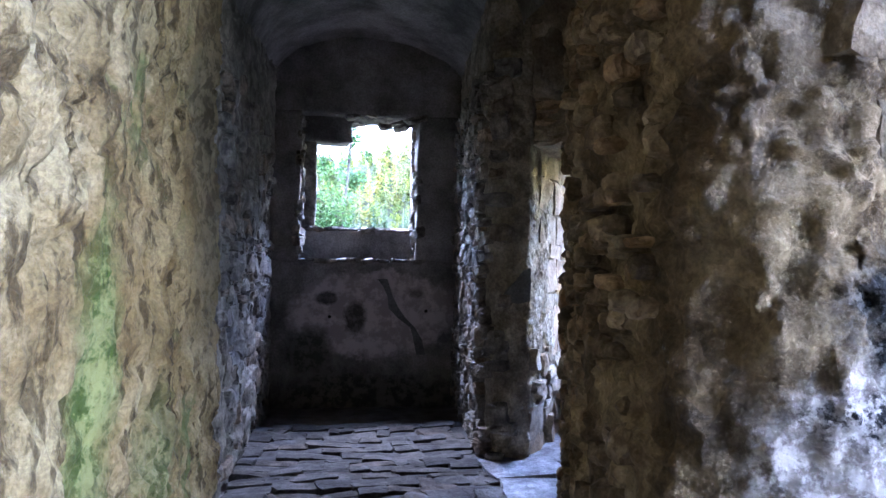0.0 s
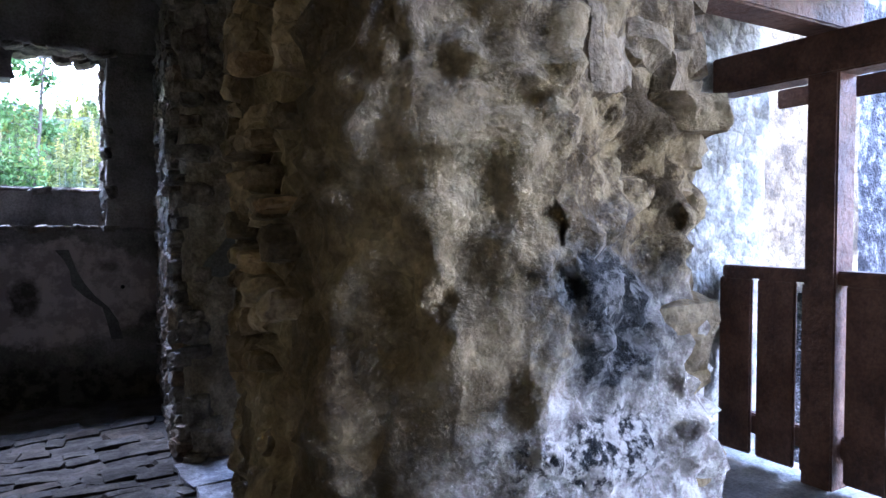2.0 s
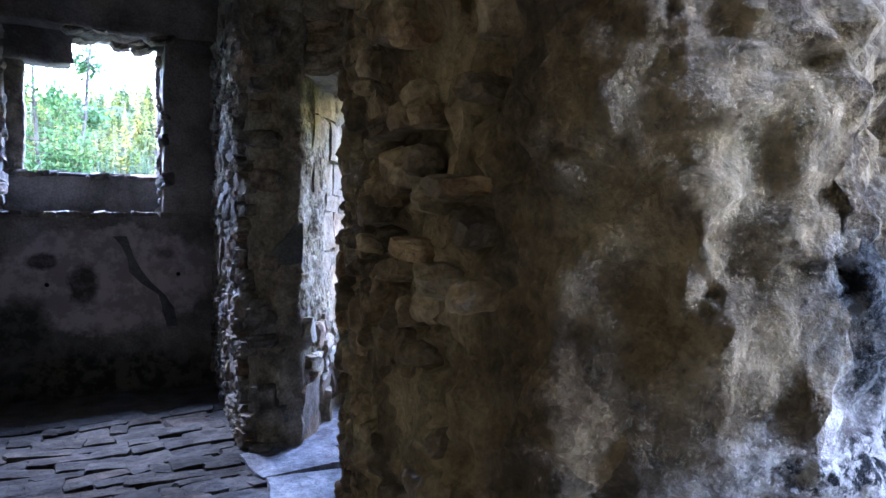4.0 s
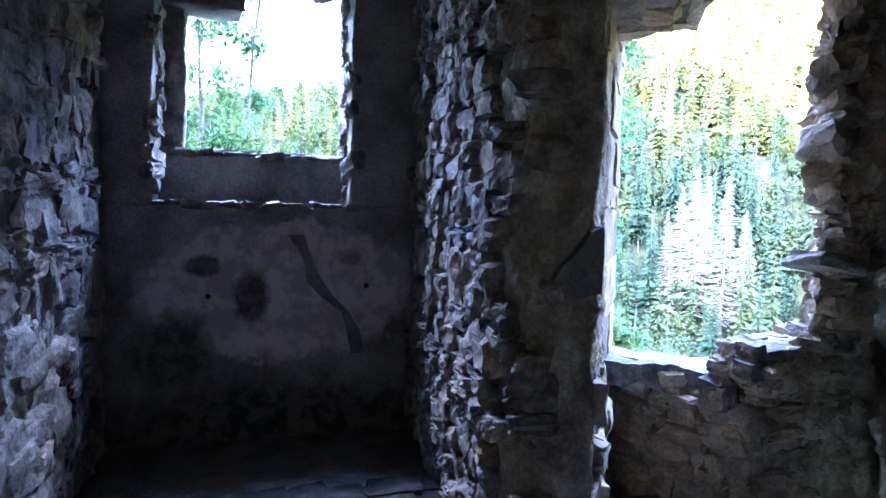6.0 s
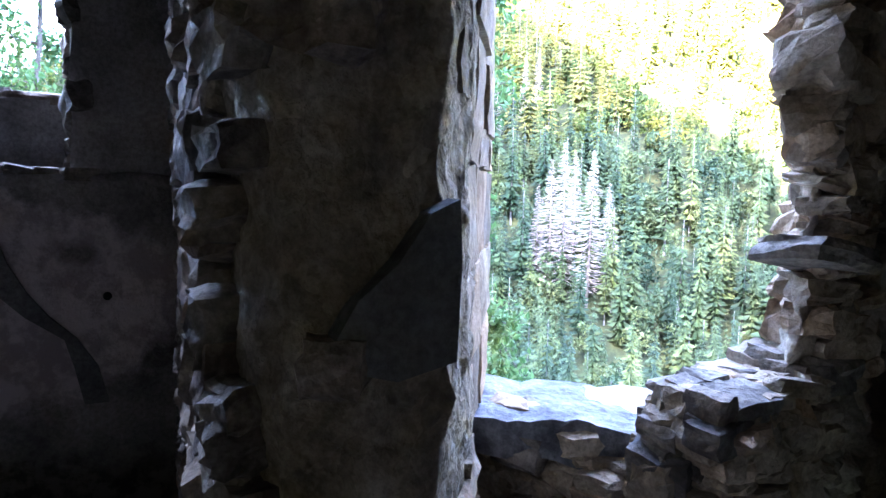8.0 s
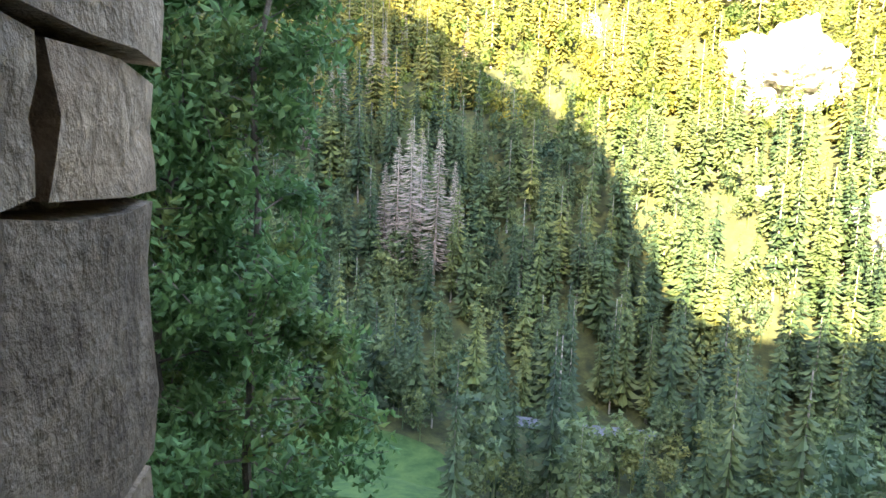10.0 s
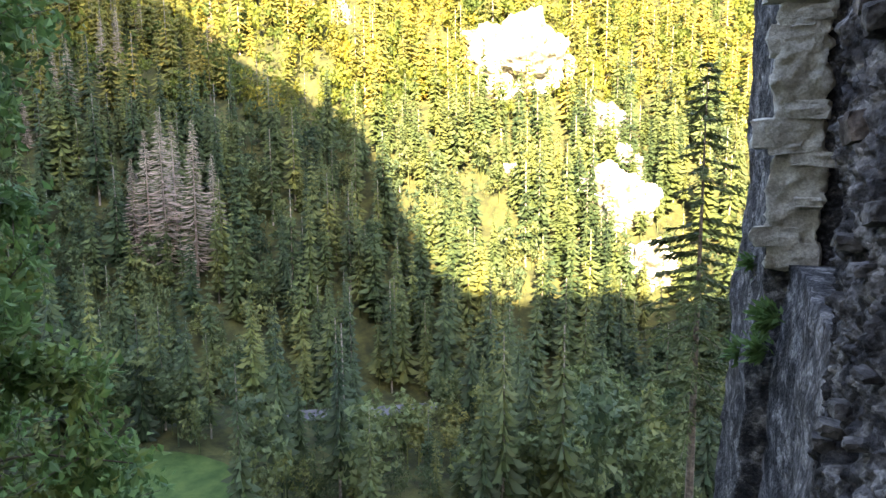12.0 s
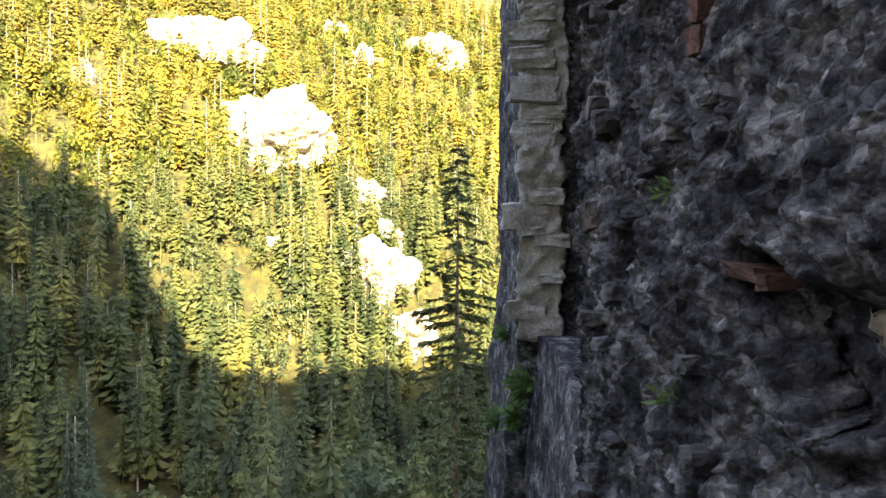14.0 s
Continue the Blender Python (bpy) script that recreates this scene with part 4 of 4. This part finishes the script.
# pale crags on the sunny slope: place along the slope (azimuth from north, distance), width, height
CRAGS = [(65.8, 205, 30, 30), (72.6, 190, 11, 14), (73.4, 166, 17, 20), (76.5, 154, 12, 16), (74.8, 178, 9, 14), (65.5, 176, 5, 5), (61.2, 253, 30, 20), (57.6, 257, 16, 17),
         (72.7, 268, 13, 13), (70.3, 286, 11, 11), (78.5, 290, 26, 18), (51.6, 237, 5, 12), (63.8, 250, 9, 8)]


def on_slope(az, d):
    a = radians(az)
    return 2 + math.sin(a) * d, -2 + math.cos(a) * d


crag_spots = [(*on_slope(az, d), w) for az, d, w, h in CRAGS]
for (az, d, w, h), (x, y, _) in zip(CRAGS, crag_spots):
    bm = bmesh.new()
    bmesh.ops.create_icosphere(bm, subdivisions=5, radius=1.0)
    o = Vector((az, d, 0))
    for v in bm.verts:
        c = v.co.copy()
        f = 1 + 0.6 * noise.noise(c * 1.3 + o) + 0.35 * noise.noise(c * 3.4 + o) + 0.16 * noise.noise(c * 9 + o)
        v.co = Vector((c.x * w * 0.5, c.y * w * 0.3, c.z * h * 0.5)) * f
    bmesh.ops.transform(bm, matrix=pose(0, 0, 0, 40, 0, 0), verts=bm.verts)
    ob = part("crag", bm, M["crag"])
    ob.matrix_basis = pose(x, y, terrain(x, y) + h * 0.22, 0, 0, -az)
    tagged(ob, "pale limestone crag among trees on the mountainside", "rock", "crags on the slope")

conifers, broads = [], []
tries = 0
while tries < 15600:
    tries += 1
    az = rng.uniform(-14, 112)
    d = math.sqrt(rng.uniform(62 ** 2, (385 if az > 22 else 520) ** 2))
    x, y = on_slope(az, d)
    if any(math.hypot(x - cx, (y - cy)) < w * 0.42 for cx, cy, w in crag_spots):
        continue
    far = (x - 2) * 0.819 + (y + 2) * 0.574
    if far > 322 or (far < 70 and rng.uniform() < 0.5):
        continue
    # the road, the meadow
    along = (x - 90) * 0.616 - (y - 67) * 0.788
    off = (x - 90) * 0.788 + (y - 67) * 0.616
    if -14 < along < 14 and -9 < off < 4:
        continue
    if math.hypot((x - 50) / 12, (y - 69) / 13) < 1 or (28 < az < 39 and d < 84):
        continue
    low = rng.choice((0.42, 0.42, 0.5, 0.9)) if 39 <= az < 62 and d < 102 else 1.0
    keep = 0.56 if d > 130 else 0.5
    if rng.uniform() > keep:
        continue
    z = terrain(x, y) - 0.4
    mix = 0.5 * noise.noise(Vector((x * 0.02, y * 0.02, 7)))
    if rng.uniform() < (0.68 if far > 185 else 0.33 if far > 112 else 0.62) + mix:
        broads.append((x, y, z, rng.uniform(8, 15) * low ** 0.5, rng.uniform(0.75, 1.15), far))
    else:
        conifers.append((x, y, z, rng.uniform(15, 28) * low, rng.uniform(0.6, 1.0) * low ** -0.3, far))
firs, crowns = [spruce_shape(k) for k in range(12)], [broadleaf_shape(k, 170) for k in range(10)]
far_firs, far_crowns = [spruce_shape(20 + k, False, 16, 8) for k in range(12)], [broadleaf_shape(20 + k, 80, 1.4) for k in range(10)]
# trees nearer than 185 m get shade-toned colours, farther ones sun-toned copies
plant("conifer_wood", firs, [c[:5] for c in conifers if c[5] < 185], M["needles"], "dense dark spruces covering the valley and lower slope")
plant("sunny_conifer_wood", far_firs, [c[:5] for c in conifers if c[5] >= 185], M["sunny"], "spruces on the upper mountainside, sunlight put into their yellow needles")
plant("valley_broadleaf_wood", crowns, [c[:5] for c in broads if c[5] < 185], M["valley"], "broadleaf trees on the valley floor, shade put into their dark green")
plant("broadleaf_wood", far_crowns, [c[:5] for c in broads if c[5] >= 185], M["leaves"], "green and yellow broadleaf trees on the mountainside, toned by painted sunlight")
plant("conifer_trunks", [trunk_shape()], [c[:5] for c in conifers[::3]], M["pale_bark"], "pale bare stems showing between the spruce boughs")

# bleached dead spruces standing in the wood
dead_shapes = [spruce_shape(50 + k, True) for k in range(4)]
for az, d, h in ((36.2, 160, 27), (37.4, 157, 31), (39.5, 153, 30), (41.0, 158, 21), (38.2, 162, 26), (35.2, 164, 20), (30.5, 205, 22), (31.5, 208, 20), (33.8, 212, 22), (34.8, 216, 20), (36.5, 224, 18), (28.5, 200, 17), (27.5, 206, 18), (41.5, 226, 14), (43.0, 232, 14)):
    x, y = on_slope(az, d)
    ob = plant("dead_spruce", dead_shapes, [(0, 0, 0, h * (1.2 if d < 180 else 1.0), 1.0 + 0.25 * (d < 180))], M["deadwood"], "")
    ob.location = (x, y, terrain(x, y) - 0.3)
    ob["kind"] = "thing"
    tagged(ob, "bleached dead spruce standing in the green wood", "tree", "dead spruces")

# road and meadow on the valley floor
bm = bmesh.new()
rows = []
for k in range(21):
    s = -14 + k * 1.4
    cx, cy = 90 + s * 0.616, 67 - s * 0.788
    rows.append([bm.verts.new((cx + o * 0.788, cy + o * 0.616, terrain(90, 67) + 1.6)) for o in (-2.4, 2.4)])
for a, b in zip(rows, rows[1:]):
    bm.faces.new((a[0], b[0], b[1], a[1]))
road = part("road", bm, M["gravel"])
structure(road, "pale road along the valley floor", "road")
bm = bmesh.new()
c0 = bm.verts.new((50, 69, terrain(50, 69) + 0.6))
ring = [bm.verts.new((50 + 13 * math.cos(a), 69 + 14 * math.sin(a), terrain(50 + 13 * math.cos(a), 69 + 14 * math.sin(a)) + 0.5)) for a in [k * 0.2618 for k in range(24)]]
for k in range(24):
    bm.faces.new((c0, ring[k], ring[(k + 1) % 24]))
skirt = [bm.verts.new((v.co.x * 1.06 - 3.0, v.co.y * 1.06 - 4.1, v.co.z - 3.0)) for v in ring]
for k in range(24):
    bm.faces.new((ring[k], skirt[k], skirt[(k + 1) % 24], ring[(k + 1) % 24]))
meadow = part("meadow", bm, M["grass"])
structure(meadow, "small bright green meadow between the trees", "ground")


# ---- single trees near the castle ----
def tube(tris, p, q, r0, r1, n=6):
    ax = np.array(q) - np.array(p)
    ax /= np.linalg.norm(ax) + 1e-9
    e1 = np.cross(ax, (0.31, 0.2, 0.93) if abs(ax[2]) < 0.9 else (1, 0, 0))
    e1 /= np.linalg.norm(e1)
    e2 = np.cross(ax, e1)
    for k in range(n):
        a, b = k * 6.2832 / n, (k + 1) * 6.2832 / n
        pa, pb = [np.array(p) + r0 * (e1 * math.cos(t) + e2 * math.sin(t)) for t in (a, b)]
        qa, qb = [np.array(q) + r1 * (e1 * math.cos(t) + e2 * math.sin(t)) for t in (a, b)]
        tris += [pa, pb, qb, pa, qb, qa]


def tri_part(name, tris, mat, parent):
    me = bpy.data.meshes.new(name)
    n = len(tris) // 3
    me.from_pydata([tuple(map(float, p)) for p in tris], [], [(3 * k, 3 * k + 1, 3 * k + 2) for k in range(n)])
    me.materials.append(mat)
    ob = new(name, me)
    ob.parent = parent
    return ob


def broad_tree(x, y, z, height, spread, leaf, count, seed, label):
    """A leafy tree: stems, limbs, twigs, and single folded leaves in sprays along them."""
    r = np.random.default_rng(seed)
    wood, twigs = [], []
    for s in range(4):
        p = np.array([r.uniform(-0.3, 0.3), r.uniform(-0.3, 0.3), 0.0])
        way = np.array([r.uniform(-0.09, 0.09), r.uniform(-0.09, 0.09), 1.0])
        rad = 0.11
        for k in range(20):
            q = p + way * height / 20.5 + r.normal(size=3) * 0.07
            tube(wood, p, q, rad, rad * 0.93)
            if k > 3:
                for b in range(3):
                    a = r.uniform(0, 6.283)
                    L = spread * r.uniform(0.5, 1.0) * (1 - 0.043 * k)
                    m = q + np.array([math.cos(a), math.sin(a), r.uniform(0.1, 0.6)]) * L * 0.5
                    e = m + np.array([math.cos(a + r.uniform(-0.6, 0.6)), math.sin(a + r.uniform(-0.6, 0.6)), r.uniform(-0.3, 0.3)]) * L * 0.5
                    tube(wood, q, m, rad * 0.4, rad * 0.22, 5)
                    tube(wood, m, e, rad * 0.22, 0.006, 4)
                    twigs += [(q * 0.3 + m * 0.7, e), (m, e)]
                    for t in range(3):
                        f = r.uniform(0.2, 1.0)
                        g = m + (e - m) * f
                        h = g + r.normal(size=3) * np.array([0.35, 0.35, 0.25]) * spread * 0.45
                        tube(wood, g, h, 0.012, 0.004, 3)
                        twigs.append((g, h))
            p, rad = q, rad * 0.93
    ends = np.array([(a, b) for a, b in twigs])
    pick = ends[r.integers(len(ends), size=count)]
    c = pick[:, 0] + (pick[:, 1] - pick[:, 0]) * r.uniform(0, 1.05, (count, 1)) + r.normal(size=(count, 3)) * leaf * 0.9
    d = r.normal(size=(count, 3)) + np.array([0, 0, -0.5])
    d /= np.linalg.norm(d, axis=1, keepdims=True)
    w = np.cross(d, r.normal(size=(count, 3)) * 0.6 + np.array([0, 0, 1.0]))
    w /= np.linalg.norm(w, axis=1, keepdims=True) + 1e-9
    L = leaf * r.uniform(0.6, 1.15, (count, 1))
    up = np.cross(d, w) * L * 0.12
    l1, r1 = c + d * L * 0.45 + w * L * 0.3 + up, c + d * L * 0.45 - w * L * 0.3 + up
    leaves = np.stack([c, l1, c + d * L, c, c + d * L, r1], 1).reshape(-1, 3)
    tree = new("broadleaf_tree")
    tree.location = (x, y, z)
    tri_part("trunk", wood, M["bark"], tree)
    tri_part("crown", leaves, M["green"], tree)
    return tagged(tree, label, "tree")


broad_tree(5.6, 6.6, terrain(5.6, 6.6) - 0.2, 7.5 - terrain(5.6, 6.6), 3.2, 0.155, 72000, 1, "leafy green elm growing close below the castle wall")
broad_tree(-0.2, 8.6, terrain(-0.2, 8.6) - 0.2, 8.0 - terrain(-0.2, 8.6), 2.0, 0.13, 24000, 2, "leafy green tree close outside the window")
broad_tree(8.5, 15, terrain(8.5, 15) - 0.2, 3.5 - terrain(8.5, 15), 2.8, 0.17, 26000, 3, "green broadleaf tree on the slope below the castle")


def spruce(x, y, z, height, seed, label):
    """A single open-grown spruce: tall bare stem, long drooping boughs hung with twigs."""
    r = np.random.default_rng(seed)
    wood, twig = [], []
    for k in range(12):
        z0, z1 = height * k / 12, height * (k + 1) / 12
        tube(wood, (0, 0, z0), (0, 0, z1), 0.30 * (1 - k / 12.3), 0.30 * (1 - (k + 1) / 12.3), 7)
    k = height * 0.30
    while k < height * 0.98:
        f = k / height
        reach = 5.6 * (1 - f) ** 0.7 + 0.25
        for b in range(3):
            if r.uniform() < 0.45:
                continue
            a = r.uniform(0, 6.283)
            L = reach * r.uniform(0.6, 1.1)
            pts = [np.array([math.cos(a) * L * s, math.sin(a) * L * s, k - L * 0.30 * s ** 1.2 + 0.15 * L * max(0, s - 0.6)]) for s in (0, 0.35, 0.7, 1.0)]
            for p, q in zip(pts, pts[1:]):
                tube(wood, p, q, 0.035, 0.02, 3)
                for _ in range(int(30 * L / 3) + 4):
                    c = p + (q - p) * r.uniform(0, 1)
                    sd = np.array([-math.sin(a), math.cos(a), 0]) * r.uniform(-1, 1)
                    d = (sd + np.array([math.cos(a) * 0.5, math.sin(a) * 0.5, r.uniform(-0.9, 0.1)]))
                    d *= r.uniform(0.25, 0.6) / (np.linalg.norm(d) + 1e-9)
                    w = np.cross(d, r.normal(size=3))
                    w *= 0.075 / (np.linalg.norm(w) + 1e-9)
                    twig += [c + w, c - w, c + d]
        k += height * 0.011 * r.uniform(0.5, 1.6)
    tree = new("spruce_tree")
    tree.location = (x, y, z)
    tri_part("trunk", wood, M["bark"], tree)
    tri_part("crown", twig, M["spruce"], tree)
    return tagged(tree, label, "tree")


fx, fy = 44.5, 5.6
spruce(fx, fy, terrain(fx, fy) - 0.3, 7.6 - terrain(fx, fy), 8, "tall open spruce with drooping boughs beside the castle wall")
